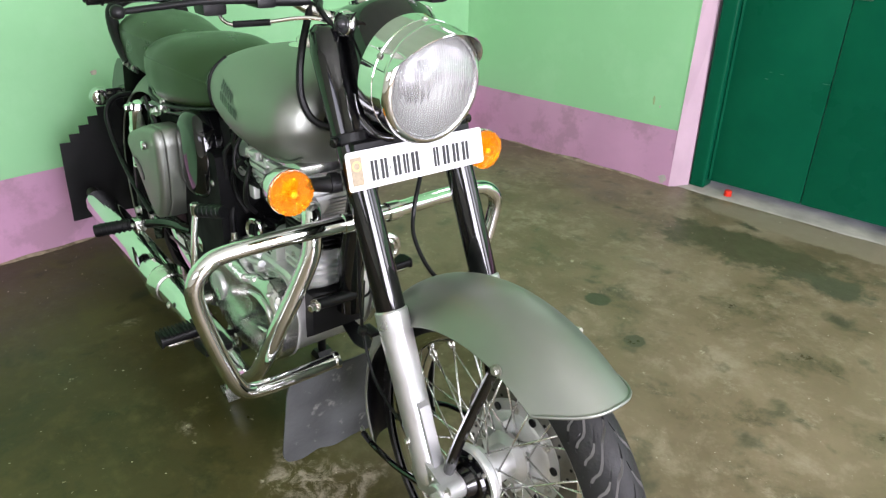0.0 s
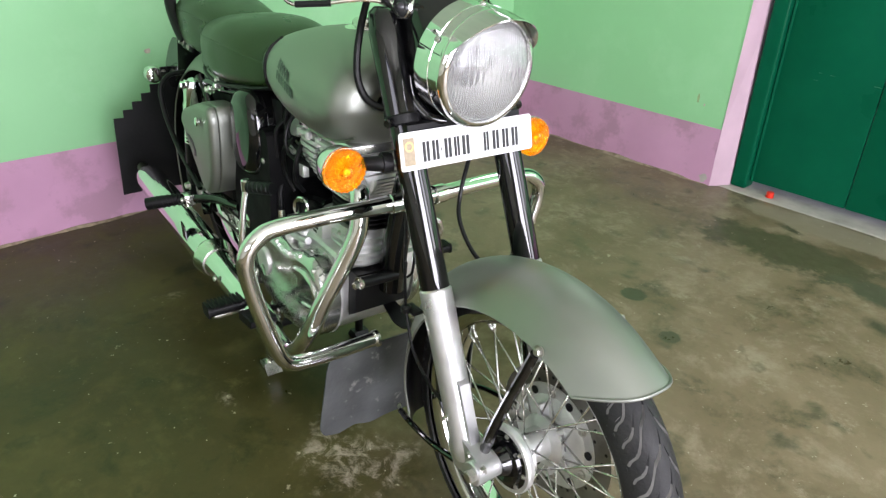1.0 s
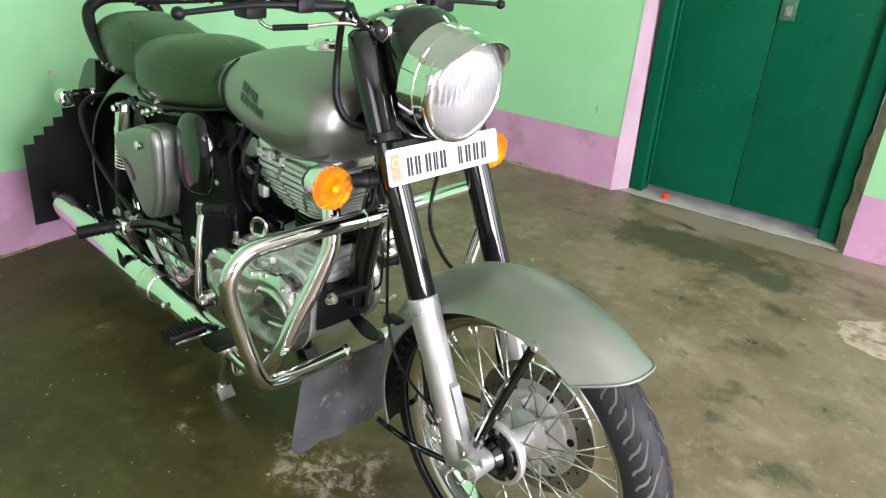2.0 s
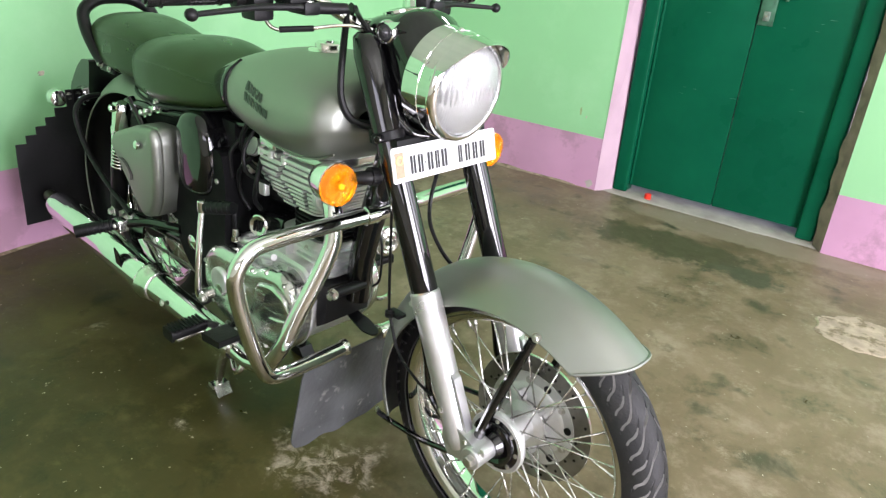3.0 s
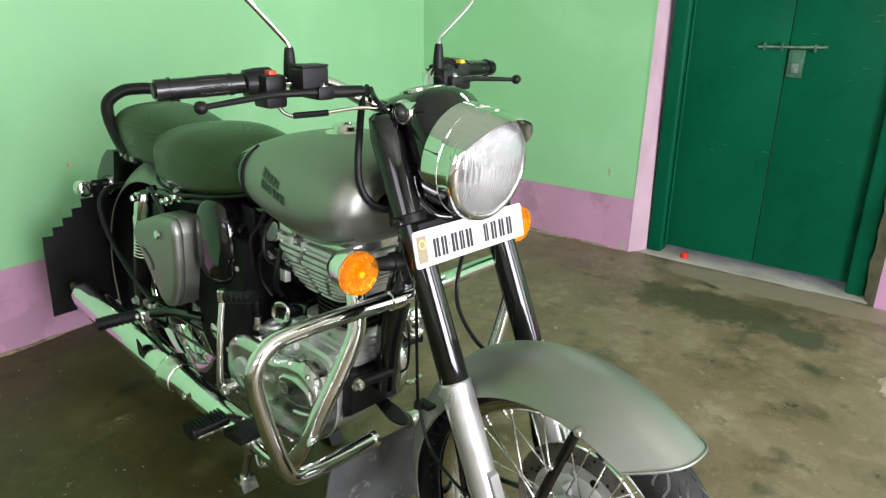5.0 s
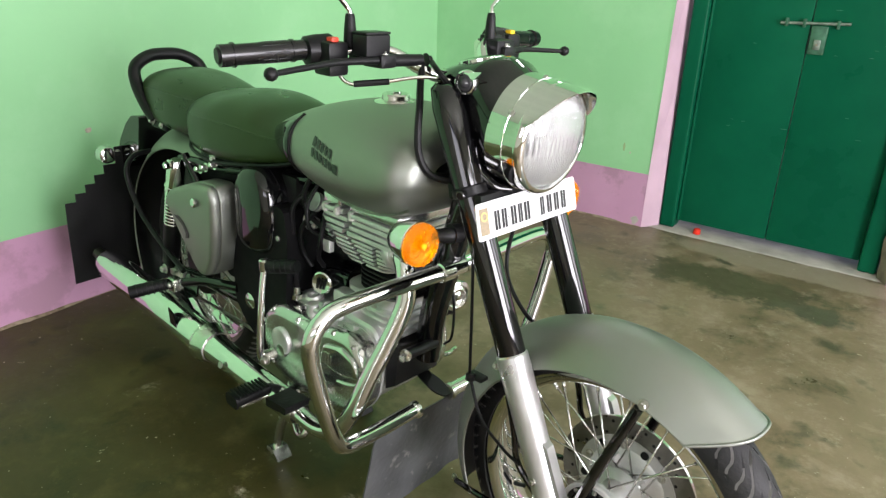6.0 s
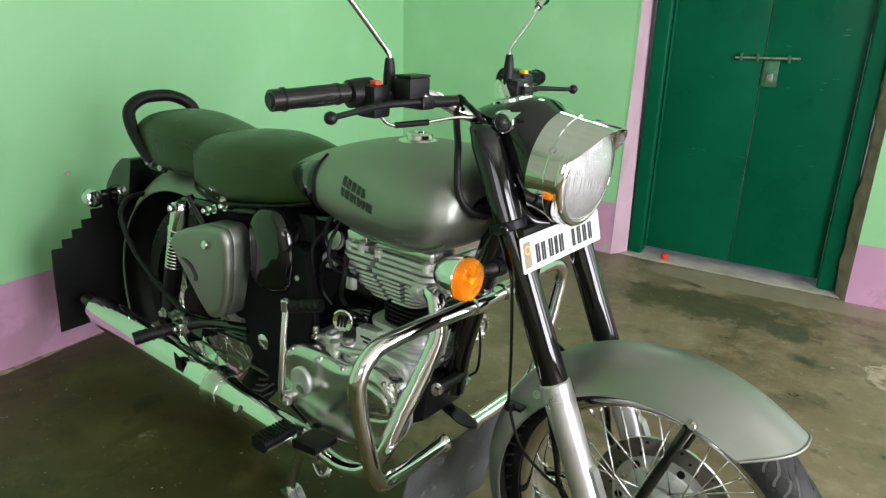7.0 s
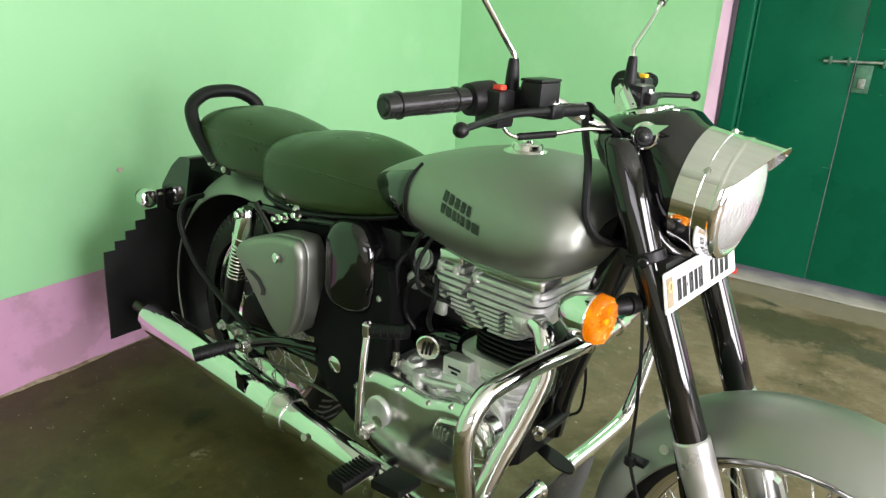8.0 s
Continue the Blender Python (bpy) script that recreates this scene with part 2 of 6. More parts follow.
def inset(points, d):
    """The outline drawn inwards by d."""
    n, out = len(points), []
    area = sum(points[i][0] * points[(i + 1) % n][1] - points[(i + 1) % n][0] * points[i][1] for i in range(n))
    sgn = 1 if area > 0 else -1
    for i in range(n):
        t = (Vector(points[(i + 1) % n]) - Vector(points[i - 1])).normalized()
        out.append(Vector(points[i]) + Vector((-t.y, t.x)) * d * sgn)
    return out


def slab(outline, y0, y1, edge=0.006, steps=3, dome=0.0):
    """A plate in the xz plane from y0 to y1 whose outer side (y1) has a rounded edge."""
    rings = [[(p[0], y0, p[1]) for p in outline]]
    sgn = 1 if y1 > y0 else -1
    for s in range(steps + 1):
        a = s / steps * math.pi / 2
        o = inset(outline, edge * (1 - math.cos(a)))
        rings.append([(p[0], y1 - sgn * edge * (1 - math.sin(a)), p[1]) for p in o])
    if dome:
        for k in (0.35, 0.7, 0.9):
            c = sum((Vector(p) for p in outline), Vector((0, 0))) / len(outline)
            o = [c + (Vector(p) - c) * (1 - k) for p in inset(outline, edge)]
            rings.append([(p[0], y1 + sgn * dome * (1 - (1 - k) ** 2), p[1]) for p in o])
    return skin(rings)


def bolt(radius=0.007, height=0.006):
    """A hexagon head with a washer, on its z axis."""
    bm = lathe([(0, radius * 1.5), (0.0015, radius * 1.5)], (0, 0, 0), (0, 0, 1), 16)
    return lathe([(0.0015, radius), (height * 0.85, radius), (height, radius * 0.8)], (0, 0, 0), (0, 0, 1), 6, bm=bm)


# ---- the room ----
X0, X1, Y0, Y1, TOP = -3.175, 2.4, -2.6, 3.25, 2.9
DADO = 0.277


def wall_pieces(spans, axis, face, out, mat, zr):
    """Blocks of one wall: spans along it, thickness from face to out."""
    bm = bmesh.new()
    for (a, c), (z0, z1) in zip(spans, zr):
        lo, hi = ((a, min(face, out), z0), (c, max(face, out), z1)) if axis == "x" else ((min(face, out), a, z0), (max(face, out), c, z1))
        box(lo, hi, bm=bm)
    return part("wall", bm, mat, smooth=False)


def wall(name, spans, axis, face, out, label, dado=True, dado_top=DADO, paint=GREEN):
    """A painted wall with a pink dado slightly proud of its foot. spans: (from, to, bottom, top) of its solid parts."""
    w = wall_pieces([s[:2] for s in spans], axis, face, out, paint, [(max(s[2], 0), s[3]) for s in spans])
    w.name = name
    tagged(w, label, "wall", kind="structure")
    if not dado:
        return w
    low = [s for s in (spans if dado is True else dado) if s[2] < DADO]
    sgn = 1 if out < face else -1
    for span in low:
        d = wall_pieces([span[:2]], axis, face + sgn * 0.002, face + sgn * 0.0005, PINK, [(0, dado_top)])
        d.name = name.replace("wall", "dado")
        tagged(d, "weathered pink painted dado along the foot of the wall", "dado", kind="structure")
    return w


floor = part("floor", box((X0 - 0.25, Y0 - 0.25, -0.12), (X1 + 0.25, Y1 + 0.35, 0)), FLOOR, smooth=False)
tagged(floor, "worn polished cement floor with stains, moist patches and shade beside the motorcycle in its colour", "floor", kind="structure")
ceiling = part("ceiling", box((X0 - 0.25, Y0 - 0.25, TOP), (X1 + 0.25, Y1 + 0.35, TOP + 0.12)), CEIL, smooth=False)
tagged(ceiling, "plain pale limewashed ceiling", "ceiling", kind="structure")
west = wall("wall_west", [(Y0, Y1 + 0.25, 0, TOP)], "y", X0, X0 - 0.25, "light green painted plaster wall with a pink foot", [(0.36, Y1, 0, TOP)], 0.308)
DL, DR, DH = -1.842, -0.75, 2.05
VENT = (-2.03, -1.77, 2.23, 2.37)   # small ventilator hole over the door: x from, to, z from, to
north = wall("wall_north", [(X0, VENT[0], 0, TOP), (VENT[0], DL, 0, VENT[2]), (DL, VENT[1], DH, VENT[2]), (VENT[0], VENT[1], VENT[3], TOP), (VENT[1], DR, DH, TOP), (DR, 0.28, 0, TOP), (0.28, 2.22, 0, 0.78), (0.28, 2.22, 2.32, TOP), (2.22, X1 + 0.25, 0, TOP)], "x", Y1, Y1 + 0.25, "light green painted plaster wall round the door")
wall("wall_east", [(Y0, -1.02, 0, TOP), (0.92, 1.48, 0, TOP), (2.62, Y1, 0, TOP), (-1.02, 0.92, 2.33, TOP), (1.48, 2.62, 2.33, TOP)], "y", X1, X1 + 0.25, "cream limewashed wall with two wide open doorways", False, paint=LIME)
# the unseen south window is added to house the fill lamp
wall("wall_south", [(X0, -0.75, 0, TOP), (1.15, X1, 0, TOP), (-0.75, 1.15, 2.55, TOP), (-0.75, 1.15, 0, 0.95)], "x", Y0, Y0 - 0.25, "cream limewashed wall with a window opening added for fill light", False, paint=LIME)

ground = part("ground", box((-60, -60, -0.4), (60, 60, -0.13)), SILL, smooth=False)
tagged(ground, "bare ground outside the room", "ground", kind="structure")



def blemish(parent, centre, across, up, w, h, mat, seed, name="chip"):
    """A small ragged spot where the paint has come off a wall."""
    c, a, u = Vector(centre), Vector(across), Vector(up)
    pts = []
    for i in range(22):
        t = 2 * math.pi * i / 22
        r = 1 + 0.5 * noise.noise((math.cos(t) * 2, math.sin(t) * 2, seed))
        pts.append(c + a * (w * r * math.cos(t)) + u * (h * r * math.sin(t)))
    return part(name, skin([pts, [p + (c - p) * 0.1 + Vector(NORMALS[parent.name]) * 0.0012 for p in pts]]), mat, parent, smooth=False)


NORMALS = {"wall_west": (1, 0, 0), "wall_north": (0, -1, 0)}
CHIP = material("bare pinkish plaster", (0.50, 0.42, 0.36), 0.85, var=0.2, scale=60, bump=0.3)
STAIN = material("brown drip stain", (0.30, 0.40, 0.20), 0.6, var=0.3, scale=40)
blemish(west, (X0, 1.18, 0.63), (0, 1, 0), (0, 0, 1), 0.012, 0.009, CHIP, 1.0)
blemish(west, (X0, 2.2, 0.42), (0, 1, 0), (0, 0, 1), 0.005, 0.004, CHIP, 3.0)
blemish(north, (-1.985, Y1, 0.395), (1, 0, 0), (0, 0, 1), 0.006, 0.022, STAIN, 4.0)
blemish(north, (-1.95, Y1, 0.37), (1, 0, 0), (0, 0, 1), 0.004, 0.006, CHIP, 5.0)
blemish(north, (-1.88, Y1 - 0.002, 0.03), (1, 0, 0), (0, 0, 1), 0.02, 0.022, SILL, 6.0)



def rough_edge(name, a, b, inward, seed):
    """Crumbled cement along the foot of a wall."""
    a, b, w = Vector(a), Vector(b), Vector(inward)
    n, rows = 150, []
    for i in range(n + 1):
        p = a.lerp(b, i / n)
        k = 0.004 + 0.020 * max(0.0, noise.noise((p.x * 5 + seed, p.y * 5, 0)) + 0.25) + 0.010 * max(0.0, noise.noise((p.x * 23, p.y * 23, seed)))
        h = 0.003 + 0.016 * max(0.0, noise.noise((p.x * 7, p.y * 7 + seed, 3)) + 0.2)
        rows.append([p + w * 0.0015 + Vector((0, 0, 0.0005)), p + w * (k + 0.0015) + Vector((0, 0, 0.0008)), p + w * (k * 0.6 + 0.0015) + Vector((0, 0, h * 0.5)), p + w * 0.003 + Vector((0, 0, h))])
    ob = part(name, skin(rows), PATCH2, smooth=False)
    return tagged(ob, "crumbled pale cement along the foot of the wall", "skirting", kind="structure")


PATCH2 = material("dusty crumbled cement", (0.30, 0.235, 0.17), 0.85, var=0.3, scale=25, bump=0.5, bump_scale=60, second=(0.16, 0.12, 0.08), second_scale=14, second_lo=0.5, second_hi=0.6)
rough_edge("baseboard_west", (X0 + 0.002, -0.2, 0), (X0 + 0.002, Y1 - 0.03, 0), (1, 0, 0), 1.0)
rough_edge("baseboard_north", (X0 + 0.03, Y1 - 0.002, 0), (DL - 0.005, Y1 - 0.002, 0), (0, -1, 0), 5.0)

# ---- the double door ----


rev_rows, edge_rows = [], []
for z, near, far in ((0, DL, -1.778), (0.277, -1.840, -1.783), (0.7, -1.831, -1.793), (1.2, -1.825, -1.8025), (DH - 0.031, -1.823, -1.804)):
    rev_rows.append([(near, Y1 - 0.003, z), (far, Y1 + 0.075, z), (far, Y1 + 0.25, z), (DL - 0.001, Y1 + 0.25, z), (DL - 0.001, Y1 + 0.001, z)])
    edge_rows.append([(DL - 0.002, Y1 - 0.0008, z), (near - 0.0003, Y1 - 0.0032, z), (near - 0.0003, Y1 + 0.004, z), (DL - 0.002, Y1 + 0.004, z)])
reveal = part("trim_1", skin(rev_rows), PINK_CLEAN, smooth=False)
tagged(reveal, "pale pink painted splayed door reveal", "door reveal", kind="structure")
tagged(part("trim_4", skin(edge_rows[1:]), GREEN, smooth=False), "green painted wall edge beside the door reveal", "wall edge", kind="structure")
rough = bmesh.new()
N = 46
ring_rows = []
for i in range(N + 1):
    z = DH * i / N
    w = 0.012 * noise.noise((z * 9, 0.3, 0)) + 0.008 * noise.noise((z * 31, 1.3, 0))
    ring_rows.append([(DR, Y1 - 0.002, z), (DR, Y1 + 0.25, z), (DR - 0.05 + w, Y1 + 0.25, z), (DR - 0.046 + w, Y1 + 0.055, z)])
skin(ring_rows, bm=rough)
raw = part("trim_2", rough, RAW, smooth=False)
tagged(raw, "broken bare plaster edge beside the door frame", "door reveal", kind="structure")
head = part("trim_3", box((DL, Y1 + 0.001, DH - 0.03), (DR, Y1 + 0.25, DH - 0.001)), PINK_CLEAN, smooth=False)
tagged(head, "pink painted door head", "door reveal", kind="structure")
sill_rows = []
for i in range(25):
    x = DL + (DR - DL) * i / 24
    w = 0.02 * noise.noise((x * 7, 4, 0))
    sill_rows.append([(x, Y1 + 0.022 + w, 0.0006), (x, Y1 + 0.034 + w, 0.004), (x, Y1 + 0.09, 0.008), (x, Y1 + 0.25, 0.008), (x, Y1 + 0.25, 0.0006)])
sill = part("threshold", skin(sill_rows), SILL, smooth=False)
tagged(sill, "pale worn cement door threshold", "threshold", kind="structure")

FY = Y1 + 0.072   # front of the frame
FL, FR = -1.777, DR - 0.05
door = new("door_1")
door.location = ((FL + FR) / 2, FY, 0)
tagged(door, "closed dark green painted wooden double door with an iron bolt", "door", kind="structure")


def local(ob):
    """Keeps a part where it was drawn, under a thing that stands elsewhere."""
    ob.matrix_parent_inverse = Matrix.Translation(ob.parent.location).inverted()
    return ob


for a, c in ((FL, FL + 0.075), (FR - 0.075, FR)):
    local(part("jamb", box((a, FY, 0.0085), (c, FY + 0.09, DH - 0.03), 0.014, 4), DOORGREEN, door))
local(part("lintel", box((FL + 0.075, FY, DH - 0.11), (FR - 0.075, FY + 0.09, DH - 0.031), 0.008), DOORGREEN, door))
LY = FY + 0.035
MID = -1.275
leaves = []
for a, c in ((FL + 0.077, MID - 0.002), (MID + 0.002, FR - 0.077)):
    leaves.append(local(part("leaf", box((a, LY, 0.045), (c, LY + 0.035, DH - 0.112), 0.004), DOORGREEN, door)))


def leaf_part(name, bm, mat, leaf, label=""):
    ob = part(name, bm, mat, leaf, label)
    return ob


# a slim quadrant bead along the hinge side of one leaf
leaf_part("bead", tube([(FL + 0.083, LY - 0.001, 0.05), (FL + 0.083, LY - 0.001, 1.9)], 0.007, 8, smooth=False), DOORGREEN, leaves[0])
leaf_part("bolt", tube([(-1.395, LY - 0.014, 1.025), (-1.125, LY - 0.014, 1.035)], 0.006, 10, smooth=False), LATCH, leaves[0], "worn steel slide bolt")
for x in (-1.37, -1.30, -1.17):
    leaf_part("staple", box((x - 0.006, LY - 0.021, 1.012), (x + 0.006, LY - 0.001, 1.046), 0.003), DOORGREY, leaves[0 if x < MID else 1])
hasp = leaf_part("hasp", box((-1.268, LY - 0.012, 0.905), (-1.205, LY - 0.002, 1.02), 0.004), DOORGREY, leaves[1], "green painted iron hasp")
leaf_part("lock_plate", box((-1.25, LY - 0.018, 0.925), (-1.222, LY - 0.0125, 0.965), 0.003), LATCH, leaves[1], "scratched steel lock plate")
leaf_part("keyhole", lathe([(0, 0.004), (0.002, 0.004)], (-1.236, LY - 0.0185, 0.945), (0, -1, 0), 12), RAW, leaves[1])
rng = random.Random(4)
for k in range(14):
    x, z = rng.uniform(FL + 0.12, FR - 0.12), rng.uniform(0.5, 1.3)
    if abs(x - MID) < 0.03:
        continue
    leaf_part("scratch", box((x, LY - 0.0012, z), (x + rng.uniform(0.008, 0.03), LY - 0.0002, z + 0.0018)), DOORGREY, leaves[0 if x < MID else 1])

red = new("bottle_cap")
red.location = (-1.582, 3.325, 0.0065)
tagged(red, "small red plastic bottle cap lying on the floor by the door", "bottle cap")
part("cap_body", lathe([(0.0005, 0.017), (0.022, 0.017), (0.026, 0.014), (0.026, 0.0)], (0, 0, 0), (0, 0, 1), 20), REDCAP, red)
part("cap_rim", lathe([(0.0006, 0.0175), (0.006, 0.0185), (0.007, 0.0172)], (0, 0, 0), (0, 0, 1), 20, caps=False), REDCAP, red)

# pale repair patch in the floor
patch_pts = []
for i in range(40):
    a = 2 * math.pi * i / 40
    r = 1 + 0.35 * noise.noise((math.cos(a) * 1.7, math.sin(a) * 1.7, 2.0)) + 0.12 * noise.noise((math.cos(a) * 6, math.sin(a) * 6, 5.0))
    patch_pts.append((-0.50 + 0.155 * r * math.cos(a - 0.3), 2.545 + 0.125 * r * math.sin(a - 0.3)))
rim = [(-0.5 + (p[0] + 0.5) * 0.96, 2.545 + (p[1] - 2.545) * 0.96) for p in patch_pts]
pb = skin([[(*p, 0.0005) for p in patch_pts], [(*p, 0.003) for p in rim]])
patch = part("floor_patch", pb, PATCH, smooth=False)
tagged(patch, "pale rough repair patch in the cement floor", "floor patch", kind="structure")

# ---- the motorcycle: x ahead, y to its left, z up, origin under the rear axle ----
GUN = material("gunmetal grey satin paint", (0.288, 0.302, 0.27), 0.475, metal=0.92, var=0.03, scale=30, bump=0.02, bump_scale=900, rough_var=0.03, coat=0.0)
BLACK = material("gloss black enamel", (0.003, 0.003, 0.0035), 0.055, var=0.2, scale=12, rough_var=0.02, spec=0.8)
SOOT = material("matt black plastic", (0.004, 0.004, 0.0045), 0.6, spec=0.16, var=0.25, scale=20, bump=0.05, bump_scale=200)
SATIN = material("satin black paint", (0.006, 0.006, 0.0065), 0.4, spec=0.3, var=0.25, scale=20, bump=0.05, bump_scale=200)
RUBBER = material("black rubber", (0.004, 0.004, 0.0045), 0.42, spec=0.3, var=0.25, scale=18, bump=0.2, bump_scale=180)
TYRE = material("tyre rubber", (0.008, 0.008, 0.008), 0.6, var=0.3, scale=22, bump=0.25, bump_scale=160, second=(0.03, 0.028, 0.026), second_scale=9, second_lo=0.55, second_hi=0.75)
# groove walls: dust, plus the light they catch put into the colour
LIT_DUST = material("dusty tyre groove with light in its colour", (0.15, 0.145, 0.14), 0.85, var=0.3, scale=30)
CHROME = material("chrome plate", (0.76, 0.76, 0.755), 0.06, metal=1.0, var=0.04, scale=14, rough_var=0.04)
CHROME_WORN = material("dull chrome", (0.70, 0.69, 0.66), 0.2, metal=1.0, var=0.12, scale=25, rough_var=0.1)
ALLOY = material("cast alloy", (0.72, 0.72, 0.71), 0.40, metal=0.75, var=0.12, scale=25, bump=0.15, bump_scale=260, rough_var=0.1)
ALLOY_POL = material("polished alloy cover", (0.66, 0.66, 0.65), 0.21, metal=0.97, var=0.1, scale=12, bump=0.02, bump_scale=120, rough_var=0.08)
FORKSIL = material("silver fork paint", (0.62, 0.62, 0.62), 0.33, metal=0.8, var=0.05, scale=25, rough_var=0.06)
STEEL = material("zinc plated steel", (0.55, 0.54, 0.5), 0.35, metal=1.0, var=0.2, scale=60)
DISC = material("brushed brake steel", (0.24, 0.23, 0.21), 0.35, metal=1.0, var=0.2, scale=40, bump=0.1, bump_scale=400)
# dark seat whose base is tinted green for the reflection of the walls
SEATMAT = material("dark seat leatherette with wall green in it", (0.019, 0.038, 0.009), 0.32, spec=0.45, var=0.08, scale=15, bump=0.012, bump_scale=420, rough_var=0.06)
FLAP = material("black mudflap rubber", (0.006, 0.006, 0.0065), 0.5, spec=0.35, var=0.3, scale=7, bump=0.15, bump_scale=70)
FLAP_WORN = material("scuffed mudflap rubber", (0.072, 0.075, 0.077), 0.42, var=0.4, scale=7, bump=0.25, bump_scale=70, second=(0.24, 0.235, 0.22), second_scale=26, second_lo=0.60, second_hi=0.72)
AMBER = material("amber lens", (1.0, 0.41, 0.0), 0.1, var=0.08, scale=150, trans=0.86, ior=1.4, spec=0.2)
AMBER_IN = material("amber reflector", (1.0, 0.56, 0.03), 0.25, metal=0.4, var=0.1, scale=60)
PLATE = material("white number plate", (0.66, 0.66, 0.66), 0.4, var=0.04, bump=0.05)
INK = material("black plate ink", (0.02, 0.02, 0.022), 0.5, var=0.1)
BADGE = material("plate seal", (0.30, 0.24, 0.16), 0.4, var=0.15, scale=200)
GOLD = material("plate seal ring", (0.55, 0.42, 0.18), 0.4, var=0.1)
LOGO = material("dark tank transfer", (0.012, 0.016, 0.013), 0.35, var=0.1)
REDSW = material("red switch", (0.6, 0.06, 0.03), 0.4)
YELSW = material("yellow switch", (0.8, 0.5, 0.02), 0.4)
CLEAR = material("clear lens", (0.9, 0.92, 0.92), 0.06, trans=1.0, ior=1.5, var=0.02)
FROST = material("fluted lamp glass", (0.93, 0.94, 0.93), 0.2, trans=0.95, ior=1.45, var=0.03, rough_var=0.03)
REFLECTOR = material("headlamp reflector", (0.185, 0.185, 0.172), 0.62, metal=1.0, var=0.02)
LENSGREY = material("grey pilot lens", (0.03, 0.03, 0.032), 0.12, spec=0.4, var=0.1)
GRIP = material("smooth black grip rubber", (0.005, 0.005, 0.0055), 0.22, spec=0.6, var=0.2, scale=30, bump=0.05, bump_scale=300)
HEAT = material("sooted steel pipe", (0.10, 0.085, 0.075), 0.35, metal=1.0, var=0.3, scale=20)

bike = new("motorcycle")
bike.matrix_world = pose(-2.3915, 1.119, 0.0, -1.0, 0, -7.5)
tagged(bike, "gunmetal grey classic motorcycle with chrome crash guard, on its centre stand", "motorcycle")


def sides(fn):
    """Calls fn for the right (-1) and the left (1) side."""
    for s in (-1, 1):
        fn(s)


def at_bolt(name, place, normal, r, parent, mat=None, h=0.006):
    ob = part(name, bolt(r, h), mat or STEEL, parent)
    ob.matrix_local = Matrix.Translation(place) @ Vector(normal).to_track_quat("Z", "Y").to_matrix().to_4x4()
    return ob


# ---- wheels ----


def tyre_mesh(r_out, half, r_bead, pitch, groove, cols):
    """A tyre with hooked tread grooves: the grid leans along the grooves. Wheel axis along y."""
    nv, nu = 44, pitch * cols
    prof = []
    for j in range(nv + 1):
        s = j / nv * 2 - 1
        a = s * 2.05
        rr = r_out - 0.062 + 0.062 * math.cos(a) * (1 if abs(a) < math.pi / 2 else 0.9)
        y = half * math.sin(a) if abs(a) < math.pi / 2 else math.copysign(half * (1 - 0.28 * (abs(a) - math.pi / 2) ** 1.5), a)
        prof.append((y, max(rr, r_bead), s))

    def cut_at(i, s):
        q, c = abs(s), (i + (cols // 2 if s > 0 else 0)) % cols
        if 0.04 < q < 0.56 and c < 3:
            return 1
        if 0.30 < q < 0.60 and cols // 2 <= c < cols // 2 + 2:
            return 1
        return 0

    bm = bmesh.new()
    rows = []
    for i in range(nu):
        row = []
        for y, r, s in prof:
            q = min(abs(s), 0.66)
            bend = 1.15 * (q / 0.3) ** 0.8 if q < 0.3 else 1.15 + 0.75 * (q - 0.3) / 0.3
            bend += 0.09 * math.sin(q * 2 * math.pi / 0.30)
            th = 2 * math.pi * (i / nu - bend / pitch)
            k = cut_at(i, s)
            row.append(bm.verts.new(((r - groove * k) * math.cos(th), y, (r - groove * k) * math.sin(th))))
        rows.append(row)
    for i in range(nu):
        i2 = (i + 1) % nu
        for j in range(nv):
            f = bm.faces.new((rows[i][j], rows[i][j + 1], rows[i2][j + 1], rows[i2][j]))
            s = prof[j][2] + 1 / nv
            if cut_at(i, s) != cut_at(i2, s) and abs(s) < 0.56:
                f.material_index = 1
    return bm


def spoke_mesh(length):
    bm = tube([(0, 0, 0), (0, 0, length)], 0.0019, 6, smooth=False)
    lathe([(length - 0.018, 0.0034), (length, 0.0034)], (0, 0, 0), (0, 0, 1), 8, bm=bm)
    me = bpy.data.meshes.new("spoke")
    bm.to_mesh(me)
    bm.free()
    me.materials.append(CHROME_WORN)
    me.shade_smooth()
    return me


